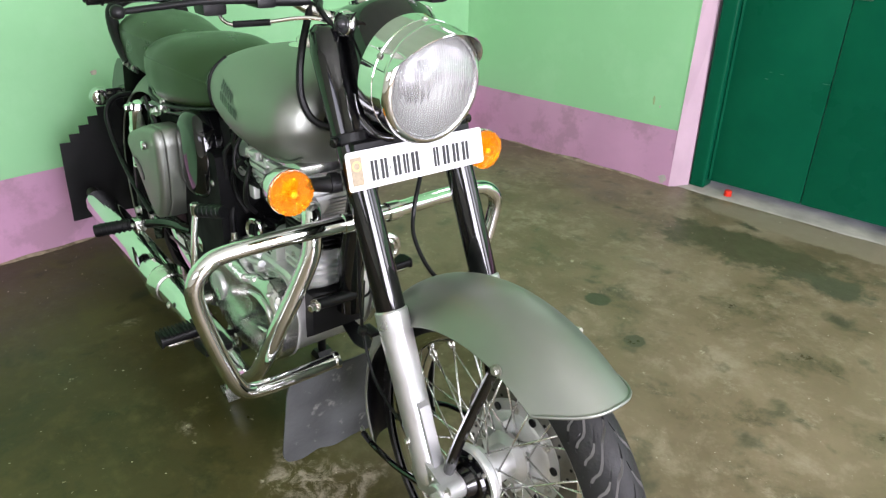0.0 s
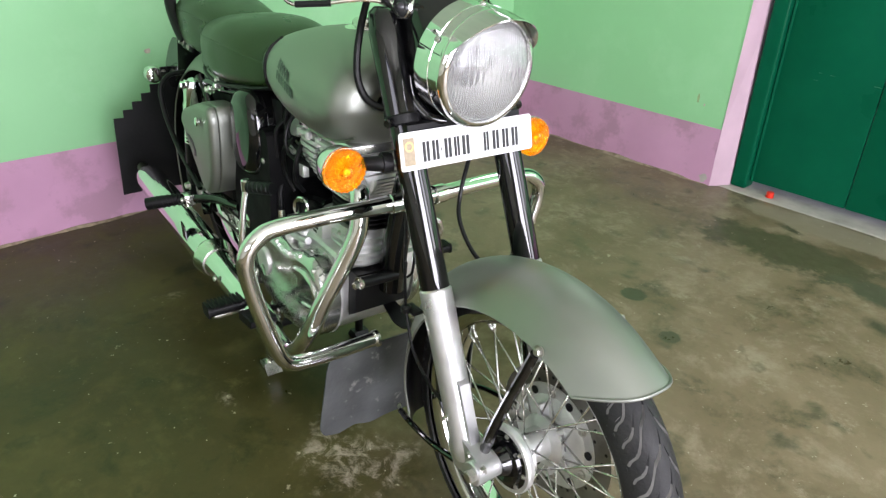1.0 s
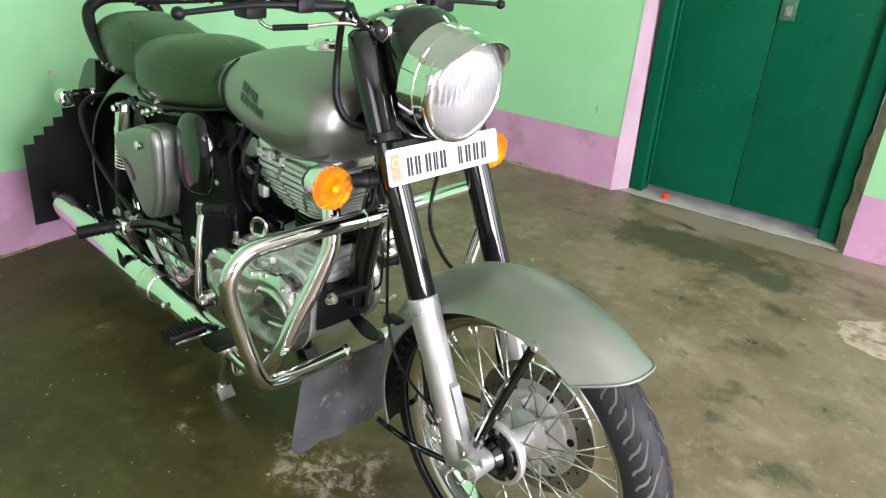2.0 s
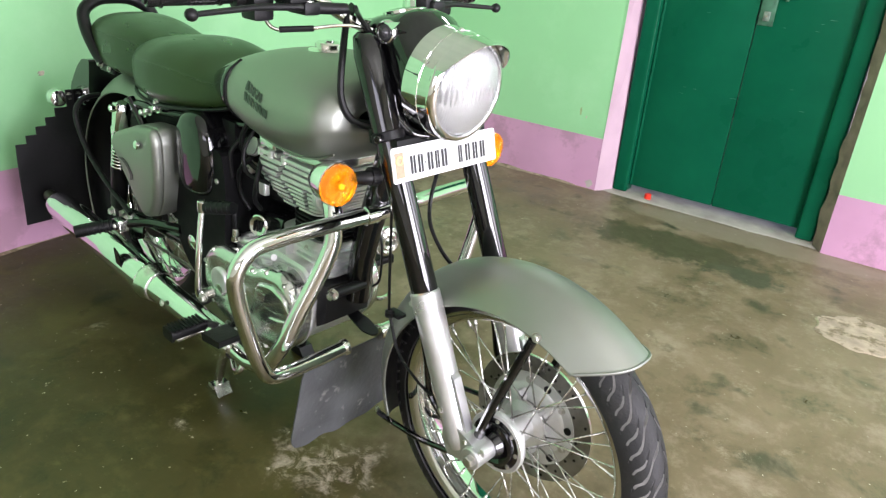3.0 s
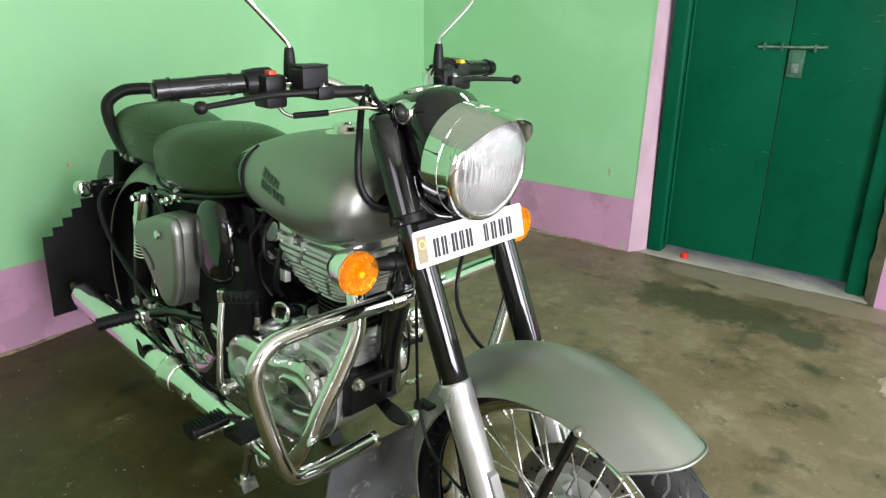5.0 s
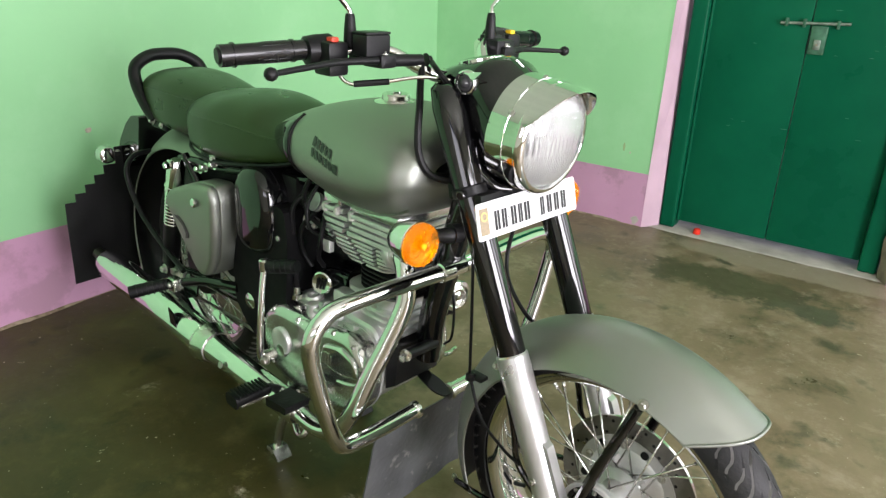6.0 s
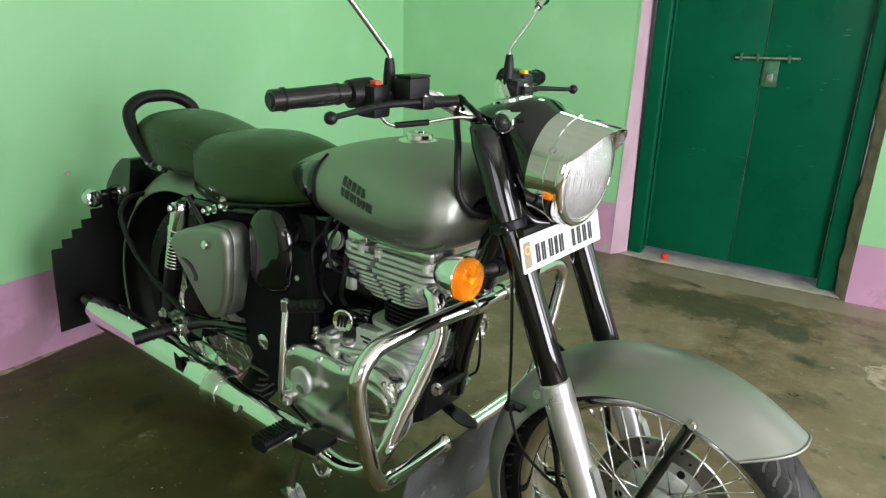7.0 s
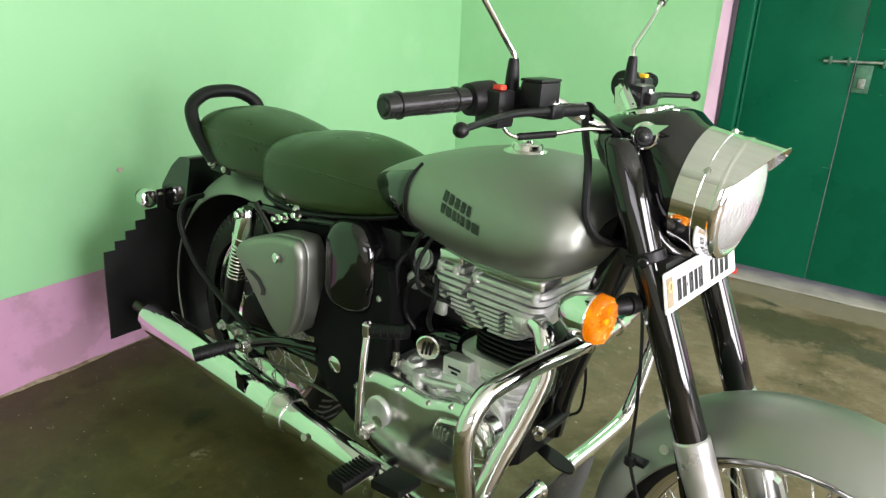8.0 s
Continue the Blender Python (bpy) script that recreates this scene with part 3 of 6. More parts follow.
def wheel(name, centre, r_out, half, r_rim, hub_r, hub_half, nu, label):
    half_prof = [(0.012, r_rim - 0.015), (0.030, r_rim - 0.009), (0.037, r_rim + 0.001), (0.0395, r_rim + 0.017), (0.034, r_rim + 0.0175), (0.028, r_rim + 0.004), (0.012, r_rim - 0.006)]
    rim_prof = [(0, r_rim - 0.016)] + half_prof + [(0, r_rim - 0.008)] + [(-y, r) for y, r in reversed(half_prof)]
    w = part(name, lathe(rim_prof, (0, 0, 0), (0, 1, 0), 96, caps=False, wrap=True), CHROME, bike, label)
    w.location = centre
    part("tyre", tyre_mesh(r_out, half, r_rim + 0.0135, 34, 0.005, nu), (TYRE, LIT_DUST), w, "black rubber tyre with curved dusty grooves, light on their walls in the colour", sharp=50)
    hub = lathe([(-hub_half - 0.012, 0.018), (-hub_half - 0.010, hub_r * 0.7), (-hub_half - 0.002, hub_r), (-hub_half + 0.004, hub_r), (-hub_half + 0.012, hub_r * 0.62),
                 (hub_half - 0.012, hub_r * 0.62), (hub_half - 0.004, hub_r), (hub_half + 0.002, hub_r), (hub_half + 0.010, hub_r * 0.7), (hub_half + 0.012, 0.018)], (0, 0, 0), (0, 1, 0), 40)
    part("hub", hub, ALLOY, w, "cast alloy wheel hub")
    a, n = hub_r * 0.9, 40
    p0, p1 = Vector((a, 0, 0)), Vector(((r_rim - 0.013) * math.cos(0.62), 0, (r_rim - 0.013) * math.sin(0.62)))
    length = math.hypot((p1 - p0).length, hub_half - 0.006)
    me = spoke_mesh(length)
    for k in range(n):
        side = -1 if k % 2 else 1
        lead = 1 if (k // 2) % 2 else -1
        th = 2 * math.pi * (k + 0.5) / n
        base = th - lead * 0.62
        q0 = Vector((a * math.cos(base), side * hub_half, a * math.sin(base)))
        q1 = Vector(((r_rim - 0.013) * math.cos(th), side * 0.006, (r_rim - 0.013) * math.sin(th)))
        d = q1 - q0
        ob = new("spoke", me)
        ob.parent = w
        ob.matrix_local = Matrix.Translation(q0) @ d.to_track_quat("Z", "Y").to_matrix().to_4x4() @ Matrix.Diagonal((1, 1, d.length / length, 1))
    return w


front = wheel("front_wheel", (1.371, 0, 0.3205), 0.319, 0.047, 0.248, 0.05, 0.034, 26, "spoked chrome front wheel")
rear = wheel("rear_wheel", (0, 0, 0.352), 0.325, 0.058, 0.229, 0.075, 0.04, 12, "spoked chrome rear wheel")


def drilled_disc():
    bm = bmesh.new()
    n = 96
    rings = [[(math.cos(t) * r, y, math.sin(t) * r) for t in (2 * math.pi * k / n for k in range(n))] for y, r in ((0.058, 0.098), (0.058, 0.139), (0.0625, 0.139), (0.0625, 0.098))]
    return skin(rings, wrap=True, caps=False, bm=bm)


part("disc_edge", lathe([(0.0575, 0.1391), (0.0575, 0.1402), (0.063, 0.1402), (0.063, 0.1391)], (0, 0, 0), (0, 1, 0), 96, caps=False, wrap=True), CHROME_WORN, front, "bright worn edge of the disc")
disc = part("brake_disc", drilled_disc(), DISC, front, "brushed steel drilled brake disc")
part("disc_carrier", lathe([(0.05, 0.02), (0.046, 0.045), (0.050, 0.05), (0.052, 0.075), (0.056, 0.08), (0.056, 0.102), (0.0575, 0.102), (0.0575, 0.06), (0.056, 0.02)], (0, 0, 0), (0, 1, 0), 48), ALLOY, front)
for k in range(6):
    t = 2 * math.pi * k / 6 + 0.2
    part("carrier_gap", lathe([(0, 0.008), (0.003, 0.008)], (0.0885 * math.cos(t), 0.0535, 0.0885 * math.sin(t)), (0, 1, 0), 16), SATIN, front)
    t += 0.5
    at_bolt("carrier_bolt", (0.086 * math.cos(t), 0.056, 0.086 * math.sin(t)), (0, -1, 0), 0.006, front, h=0.007)
    part("hub_web", box((-0.005, -0.012, 0.03), (0.005, 0.010, 0.07), 0.003), ALLOY, front).matrix_local = Matrix.Translation((0, 0.042, 0)) @ Matrix.Rotation(t, 4, "Y")
hole = lathe([(0, 0.0032), (0.0062, 0.0032)], (0, -0.0031, 0), (0, 1, 0), 10)
hole_me = bpy.data.meshes.new("disc_hole")
hole.to_mesh(hole_me)
hole.free()
hole_me.materials.append(SATIN)
for k in range(36):
    t = 2 * math.pi * k / 36
    r = (0.107, 0.118, 0.129)[k % 3]
    ob = new("disc_hole", hole_me)
    ob.parent = front
    ob.location = (r * math.cos(t), 0.0602, r * math.sin(t))
part("speedometer_drive", lathe([(-0.042, 0.04), (-0.046, 0.062), (-0.056, 0.064), (-0.060, 0.062), (-0.060, 0.0555)], (0, 0, 0), (0, 1, 0), 48), ALLOY, front, "alloy ring of the speedometer drive")
part("hub_cap", lathe([(-0.056, 0.0555), (-0.060, 0.0550), (-0.061, 0.046), (-0.068, 0.044), (-0.070, 0.038), (-0.066, 0.03), (-0.074, 0.026), (-0.082, 0.022)], (0, 0, 0), (0, 1, 0), 40), BLACK, front, "black hub centre")
for k in range(8):
    t = 2 * math.pi * k / 8
    at_bolt("hub_bolt", (0.0505 * math.cos(t), -0.0606, 0.0505 * math.sin(t)), (0, -1, 0), 0.003, front, h=0.004)
part("valve", tube([(-0.226 * math.cos(0.4), -0.004, -0.226 * math.sin(0.4)), (-0.198 * math.cos(0.4), -0.006, -0.198 * math.sin(0.4))], 0.0045, 10, smooth=False), RUBBER, front)
part("rear_drum", lathe([(0.05, 0.085), (0.065, 0.08), (0.07, 0.03)], (0, 0, 0), (0, 1, 0), 48), ALLOY, rear, "alloy rear drum")
part("rear_drum_cover", lathe([(-0.05, 0.086), (-0.066, 0.08), (-0.072, 0.03)], (0, 0, 0), (0, 1, 0), 48), SATIN, rear, "black rear hub cover")

# ---- mudguards ----


def guard_shell(centre, r_edge, r_top, half, a0, a1, n=44, m=17, power=2.4, flare=0.0, thick=0.0025, cut=0.0):
    """A mudguard: an arched strip round a wheel, with a rolled edge, from angle a0 to a1 in degrees."""
    rings = []
    for i in range(n + 1):
        u = i / n
        th = radians(a0 + (a1 - a0) * u)
        taper = 1 - 0.10 * max(0.0, (u - 0.75) / 0.25) ** 2
        lift = flare * max(0, 1 - u / 0.06) ** 2
        outer, inner = [], []
        for j in range(m):
            s = j / (m - 1) * 2 - 1
            sh = 1 - abs(s) ** power
            y = half * taper * (s if abs(s) < 0.94 else math.copysign(0.94 + (abs(s) - 0.94) * 1.6, s))
            r = r_edge + (r_top - r_edge) * sh + lift
            th = radians(a0 + (a1 - a0) * u + cut * abs(s) ** 3 * max(0.0, 1 - u * 4))
            outer.append((centre[0] + r * math.cos(th), y, centre[2] + r * math.sin(th)))
            ri = r - thick
            inner.append((centre[0] + ri * math.cos(th), y * 0.972, centre[2] + ri * math.sin(th)))
        rings.append(outer + inner[::-1])
    bm = skin(rings)
    bm.verts.index_update()
    for f in bm.faces:
        # the inner side and the ends take the second material
        if all(v.index % (2 * m) >= m for v in f.verts):
            f.material_index = 1
    return bm


FC = (1.371, 0, 0.3205)
fender = part("front_mudguard", guard_shell(FC, 0.286, 0.351, 0.086, 50.5, 202, flare=0.003, cut=8.5), (GUN, SATIN), bike, "gunmetal grey front mudguard")
edge = []
for j in range(25):
    s = j / 24 * 2 - 1
    r = 0.286 + 0.065 * (1 - abs(s) ** 2.4) + 0.003
    th = radians(50.5 + 8.5 * abs(s) ** 3)
    edge.append((FC[0] + r * math.cos(th), 0.0875 * s, FC[2] + r * math.sin(th)))
part("rolled_edge", tube(edge, 0.0028, 8, 2), GUN, fender)
sides(lambda s: part("rolled_edge", tube([(FC[0] + 0.285 * math.cos(radians(a)), s * (0.0865 - 0.009 * max(0, (a - 163) / 39) ** 2), FC[2] + 0.285 * math.sin(radians(a))) for a in range(59, 203, 6)], 0.0024, 8, 2), GUN, fender))
RC = (0, 0, 0.352)
rfender = part("rear_mudguard", guard_shell(RC, 0.365, 0.425, 0.098, 205, 62, flare=0.0), (GUN, SATIN), bike, "gunmetal grey rear mudguard")
sides(lambda s: part("rolled_edge", tube([(RC[0] + 0.364 * math.cos(radians(a)), s * 0.0985, RC[2] + 0.364 * math.sin(radians(a))) for a in range(70, 206, 6)], 0.0026, 8, 2), GUN, rfender))


def fender_stays(s):
    part("mudguard_stay", tube([(1.352, s * 0.094, 0.338), (1.384, s * 0.096, 0.44), (1.437, s * 0.089, 0.594)], [0.010, 0.0095, 0.0085], 10), BLACK, fender, "black front mudguard stay")
    at_bolt("stay_bolt", (1.443, s * 0.0875, 0.602), (0.15, s, 0.15), 0.0062, fender, h=0.009)
    part("mudguard_stay", tube([(1.304, s * 0.107, 0.282), (1.219, s * 0.107, 0.262), (1.132, s * 0.100, 0.248), (1.075, s * 0.086, 0.232)], 0.006, 10), BLACK, fender, "black rear mudguard stay")
    part("mudguard_stay", tube([(1.178, s * 0.088, 0.552), (1.196, s * 0.100, 0.514), (1.219, s * 0.104, 0.443), (1.233, s * 0.105, 0.385), (1.264, s * 0.105, 0.352), (1.305, s * 0.105, 0.322)], 0.006, 10), BLACK, fender, "black rear mudguard stay")
    at_bolt("stay_bolt", (1.157, s * 0.088, 0.543), (-0.1, s, 0.2), 0.0055, fender, h=0.008)
    at_bolt("stay_bolt", (1.066, s * 0.081, 0.235), (-0.1, s, 0), 0.005, fender)


sides(fender_stays)


def flap_sheet(outline, place, bend, thick):
    """A rubber sheet: outline in (across, up), placed by a function of both."""
    c = sum((Vector(p) for p in outline), Vector((0, 0))) / len(outline)
    rings = []
    for k in (0.0, 0.35, 0.7, 1.0):
        rings.append([place(*(c + (Vector(p) - c) * max(k, 0.02)), 0) for p in outline])
    rings += [[place(*(c + (Vector(p) - c) * max(k, 0.02)), thick) for p in outline] for k in (1.0, 0.7, 0.35, 0.0)]
    return skin(rings)


def front_flap_place(y, z, d):
    # hangs from the lower bar of the crash guard
    u = (0.30 - z) / 0.25
    return (0.912 - 0.034 * u + 0.012 * noise.noise((y * 6, z * 6, 1)) + d, y, z)


fl_out = [(-0.165, 0.298), (0.165, 0.298), (0.175, 0.268), (0.177, 0.20), (0.178, 0.075), (0.165, 0.046), (0.11, 0.058), (0.06, 0.042), (0, 0.05), (-0.05, 0.044), (-0.09, 0.058), (-0.13, 0.042), (-0.168, 0.05), (-0.178, 0.075), (-0.177, 0.20), (-0.175, 0.268)]
part("front_mudflap", flap_sheet(rounded(fl_out, 0.014, 3), front_flap_place, 0, 0.004), FLAP_WORN, bike, "scuffed dark rubber mudflap below the crash guard")


def rear_flap_place(y, z, d):
    return (-0.455 - 0.03 * (0.62 - z) + 0.02 * noise.noise((y * 4, z * 4, 3)) + d, y, z)


rt = [(-0.274, 0.202), (-0.268, 0.478), (-0.236, 0.478), (-0.236, 0.505), (-0.204, 0.505), (-0.204, 0.531), (-0.172, 0.531), (-0.172, 0.557), (-0.14, 0.557), (-0.14, 0.585), (-0.10, 0.585), (-0.10, 0.64)]
rt = rt + [(-y, z) for y, z in reversed(rt)]
dense = []
for i, p in enumerate(rt):
    q = rt[(i + 1) % len(rt)]
    k = max(1, int((Vector(q) - Vector(p)).length / 0.05))
    dense += [tuple(Vector(p).lerp(Vector(q), j / k)) for j in range(k)]
part("rear_mudflap", flap_sheet(dense, rear_flap_place, 0, 0.005), FLAP, bike, "wide black rubber rear mudflap with stepped shoulders")

# ---- tail ----
tail = part("tail_housing", skin([[(p[0], y * k, p[1]) for p in rounded([(-0.29, 0.762), (-0.345, 0.756), (-0.395, 0.722), (-0.462, 0.652), (-0.478, 0.59), (-0.41, 0.575), (-0.33, 0.63)], 0.015, 3)] for y, k in ((-0.075, 1), (-0.06, 1), (0.06, 1), (0.075, 1))]), BLACK, bike, "black tail lamp housing", sharp=25)


def rear_indicator(s):
    st = part("rear_indicator", lathe([(0, 0.012), (0.006, 0.026), (0.022, 0.031), (0.034, 0.030), (0.038, 0.027)], (-0.452, s * 0.118, 0.612), (-1, 0, 0), 28), CHROME, bike, "chrome rear turn signal")
    part("lens", lathe([(0.0382, 0.0285), (0.052, 0.024), (0.058, 0.012), (0.059, 0.001)], (-0.452, s * 0.118, 0.612), (-1, 0, 0), 28), CLEAR, st, "clear lens")
    part("stem", tube([(-0.46, s * 0.06, 0.61), (-0.458, s * 0.095, 0.611)], 0.009, 12, smooth=False), CHROME, st)
    at_bolt("stem_nut", (-0.45, s * 0.09, 0.625), (0, 0, 1), 0.006, st)


sides(rear_indicator)
hoop_raw = [(-0.135, -0.10, 0.785), (-0.175, -0.105, 0.83), (-0.222, -0.105, 0.885), (-0.245, -0.095, 0.93), (-0.258, -0.05, 0.957), (-0.262, 0, 0.962), (-0.258, 0.05, 0.957), (-0.245, 0.095, 0.93), (-0.222, 0.105, 0.885), (-0.175, 0.105, 0.83), (-0.135, 0.10, 0.785)]
hoop = [(x + 0.022, y * 1.02, z - 0.014 * min(1, (z - 0.76) / 0.1)) for x, y, z in hoop_raw]
rail = part("grab_rail", tube(hoop, 0.0175, 14, 8), SATIN, bike, "black padded grab rail")
sides(lambda s: at_bolt("rail_bolt", (-0.118, s * 0.108, 0.782), (0, s, 0.2), 0.008, rail, h=0.012))
sides(lambda s: at_bolt("rail_bolt", (-0.068, s * 0.108, 0.776), (0, s, 0.2), 0.006, rail))
sides(lambda s: part("rail_plate", box((-0.135, s * 0.102 - 0.004, 0.762), (-0.05, s * 0.102 + 0.004, 0.792), 0.003), SATIN, rail, "black rail bracket"))

# ---- seats and tank ----


def lofted(sections, n=2.4, seg=40, n_low=None):
    """Sections along x: (x, half width, middle z, top z, bottom z)."""
    rings = []
    for x, w, zc, top, bot in sections:
        ring = []
        for k in range(seg):
            a = 2 * math.pi * k / seg
            c, s = math.cos(a), math.sin(a)
            e = 2 / (n if s >= 0 else (n_low or n))
            ring.append((x, w * math.copysign(abs(c) ** e, c), zc + (top - zc if s >= 0 else zc - bot) * math.copysign(abs(s) ** e, s)))
        rings.append(ring)
    return skin(rings)


def dense_sections(rows, steps=5):
    """More sections between the given ones, on a smooth line."""
    arr = np.array(rows)
    pts = []
    for cols in range(0, arr.shape[1]):
        line = spline([(i, v, 0) for i, v in enumerate(arr[:, cols])], steps)
        pts.append([p[1] for p in line])
    return list(zip(*pts))


TANK = [(0.462, 0.05, 0.85, 0.868, 0.835), (0.475, 0.088, 0.85, 0.88, 0.802), (0.54, 0.125, 0.85, 0.909, 0.786), (0.62, 0.153, 0.85, 0.935, 0.770), (0.70, 0.171, 0.847, 0.952, 0.754),
        (0.78, 0.182, 0.845, 0.9585, 0.746), (0.86, 0.187, 0.845, 0.957, 0.748), (0.915, 0.186, 0.848, 0.951, 0.761), (0.955, 0.181, 0.852, 0.942, 0.783), (0.980, 0.166, 0.858, 0.930, 0.810), (0.992, 0.150, 0.861, 0.917, 0.828), (0.998, 0.124, 0.863, 0.902, 0.840)]
tank_rows = dense_sections(TANK, 5)
# the front ends in a hollow round the steering head
tank_full = tank_rows + [(0.996, 0.104, 0.864, 0.893, 0.846), (0.972, 0.088, 0.864, 0.888, 0.848), (0.90, 0.078, 0.862, 0.882, 0.848)]
tank = part("fuel_tank", lofted(tank_full, 2.5, 56, 2.3), GUN, bike, "gunmetal grey teardrop fuel tank", sharp=60)


def tank_side(x, z, lift=0.0):
    """A place on the tank's right side."""
    xs = [r[0] for r in tank_rows]
    w, zc, top, bot = (float(np.interp(x, xs, [r[k] for r in tank_rows])) for k in (1, 2, 3, 4))
    v = (z - zc) / (top - zc) if z > zc else (zc - z) / (zc - bot)
    n = 2.5 if z > zc else 2.3
    return (x, -(w * max(0.0, 1 - abs(v) ** n) ** (1 / n)) - lift, z)


def tank_mark(corners, lift=0.0012):
    """A thin raised patch on the tank, between four (x, z) corners."""
    def grid(l):
        rows = []
        for i in range(5):
            row = []
            for j in range(5):
                u, v = i / 4, j / 4
                p = (Vector(corners[0]).lerp(Vector(corners[1]), u)).lerp(Vector(corners[3]).lerp(Vector(corners[2]), u), v)
                row.append(tank_side(p.x, p.y, l))
            rows.append(row)
        return rows
    return skin(grid(lift), closed=False, caps=False)


def logo_block(x0, x1, row):
    """Blocks in place of the maker's lettering, slanting with the tank."""
    def z_at(x, v):
        base = (0.8795 if row == 0 else 0.858) - (x - 0.74) * 0.20
        return base + v * 0.0175
    part("tank_mark", tank_mark([(x0, z_at(x0, 0)), (x1, z_at(x1, 0)), (x1, z_at(x1, 1)), (x0, z_at(x0, 1))]), LOGO, tank, "dark transfer block")


x = 0.727
for w in (0.012, 0.011, 0.011, 0.010, 0.009):
    logo_block(x, x + w, 0)
    x += w + 0.0045
x = 0.727
for w in (0.010, 0.012, 0.009, 0.004, 0.010, 0.009, 0.016):
    logo_block(x, x + w, 1)
    x += w + 0.004


def knee_pad(s):
    rows = []
    for i in range(13):
        x = 0.472 + 0.145 * i / 12
        row = []
        for j in range(9):
            top = 0.872 + 0.05 * (i / 12) ** 0.8
            z = 0.792 - 0.004 * i / 12 + (top - 0.792) * j / 8
            p = tank_side(x, z, 0.005 if 0 < i < 12 and 0 < j < 8 else -0.002)
            row.append((p[0], p[1] * -s, p[2]))
        rows.append(row)
    part("knee_pad", skin(rows, closed=False, caps=False), BLACK, tank, "black gloss panel at the rear of the tank", sharp=60)
    line = [tank_side(0.621, 0.79 + 0.128 * j / 8, 0.002) for j in range(9)]
    part("tank_strip", tube([(p[0], p[1] * -s, p[2]) for p in line], 0.0042, 8, 3), RUBBER, tank, "black rubber strip")


sides(knee_pad)
cap = part("fuel_cap", lathe([(-0.006, 0.045), (0.0, 0.044), (0.003, 0.034), (0.005, 0.029), (0.014, 0.0285), (0.017, 0.025), (0.0175, 0.001)], (0.779, 0, 0.957), (0.02, 0, 1), 40), CHROME_WORN, bike, "round chrome fuel cap")
part("lock_cover", lathe([(0.0176, 0.011), (0.021, 0.010), (0.0215, 0.001)], (0.779, 0, 0.957), (0.02, 0, 1), 20), CHROME, cap)
seam = [(p[0], p[1], p[2]) for p in (tank_side(xx, zz, 0.001) for xx, zz in ((0.63, 0.786), (0.70, 0.775), (0.78, 0.769), (0.86, 0.771), (0.92, 0.782), (0.955, 0.798), (0.976, 0.815)))]
sides(lambda s: part("tank_seam", tube([(p[0], p[1] * -s, p[2] - 0.003) for p in seam[1:-1]], 0.0026, 8, 4), GUN, tank))

SEAT = [(0.113, 0.075, 0.825, 0.862, 0.800), (0.120, 0.116, 0.822, 0.880, 0.772), (0.16, 0.143, 0.822, 0.898, 0.757), (0.24, 0.153, 0.822, 0.909, 0.750), (0.31, 0.153, 0.823, 0.912, 0.752), (0.39, 0.145, 0.826, 0.900, 0.762),
        (0.46, 0.130, 0.828, 0.877, 0.772), (0.52, 0.114, 0.83, 0.862, 0.784), (0.56, 0.096, 0.832, 0.852, 0.796), (0.575, 0.055, 0.832, 0.845, 0.815)]
seat_rows = dense_sections(SEAT, 4)
seat = part("rider_seat", lofted(seat_rows, 2.7, 48, 5.5), SEATMAT, bike, "dark leatherette rider seat with green wall reflection in its colour", sharp=60)
sides(lambda s: part("seat_piping", tube([(r[0], s * (r[1] * 0.972), r[2] + (r[3] - r[2]) * 0.36) for r in seat_rows[4:-4]], 0.0022, 6, 2), SEATMAT, seat))
sides(lambda s: part("seat_base", tube([(r[0], s * (r[1] * 0.965), r[4] + 0.003) for r in seat_rows[5:-5]], 0.005, 8, 2), RUBBER, seat, "black edge strip under the seat"))
PILL = [(-0.226, 0.05, 0.845, 0.868, 0.805), (-0.220, 0.082, 0.845, 0.889, 0.786), (-0.186, 0.100, 0.845, 0.909, 0.776), (-0.11, 0.112, 0.845, 0.924, 0.768), (-0.02, 0.114, 0.846, 0.925, 0.764), (0.07, 0.106, 0.848, 0.914, 0.764), (0.14, 0.094, 0.852, 0.900, 0.772), (0.19, 0.07, 0.856, 0.888, 0.80)]
pill_rows = dense_sections(PILL, 4)
pill = part("pillion_seat", lofted(pill_rows, 2.8, 44, 5.5), SEATMAT, bike, "dark leatherette pillion seat with green wall reflection in its colour", sharp=60)
sides(lambda s: part("seat_piping", tube([(r[0], s * (r[1] * 0.972), r[2] + (r[3] - r[2]) * 0.36) for r in pill_rows[4:-3]], 0.002, 6, 2), SEATMAT, pill))

# ---- fork, headlamp and nacelle ----
FK_T, FK_B = Vector((1.015, 0, 1.012)), Vector((1.205, 0, 0.582))   # the fork's line, top and end of the shroud
FD = (FK_B - FK_T).normalized()


def on_fork(z, y, ahead=0.0):
    """A place on the fork's line at height z."""
    k = (FK_T.z - z) / (FK_T.z - FK_B.z)
    p = FK_T.lerp(FK_B, k)
    return Vector((p.x + ahead, y, z))


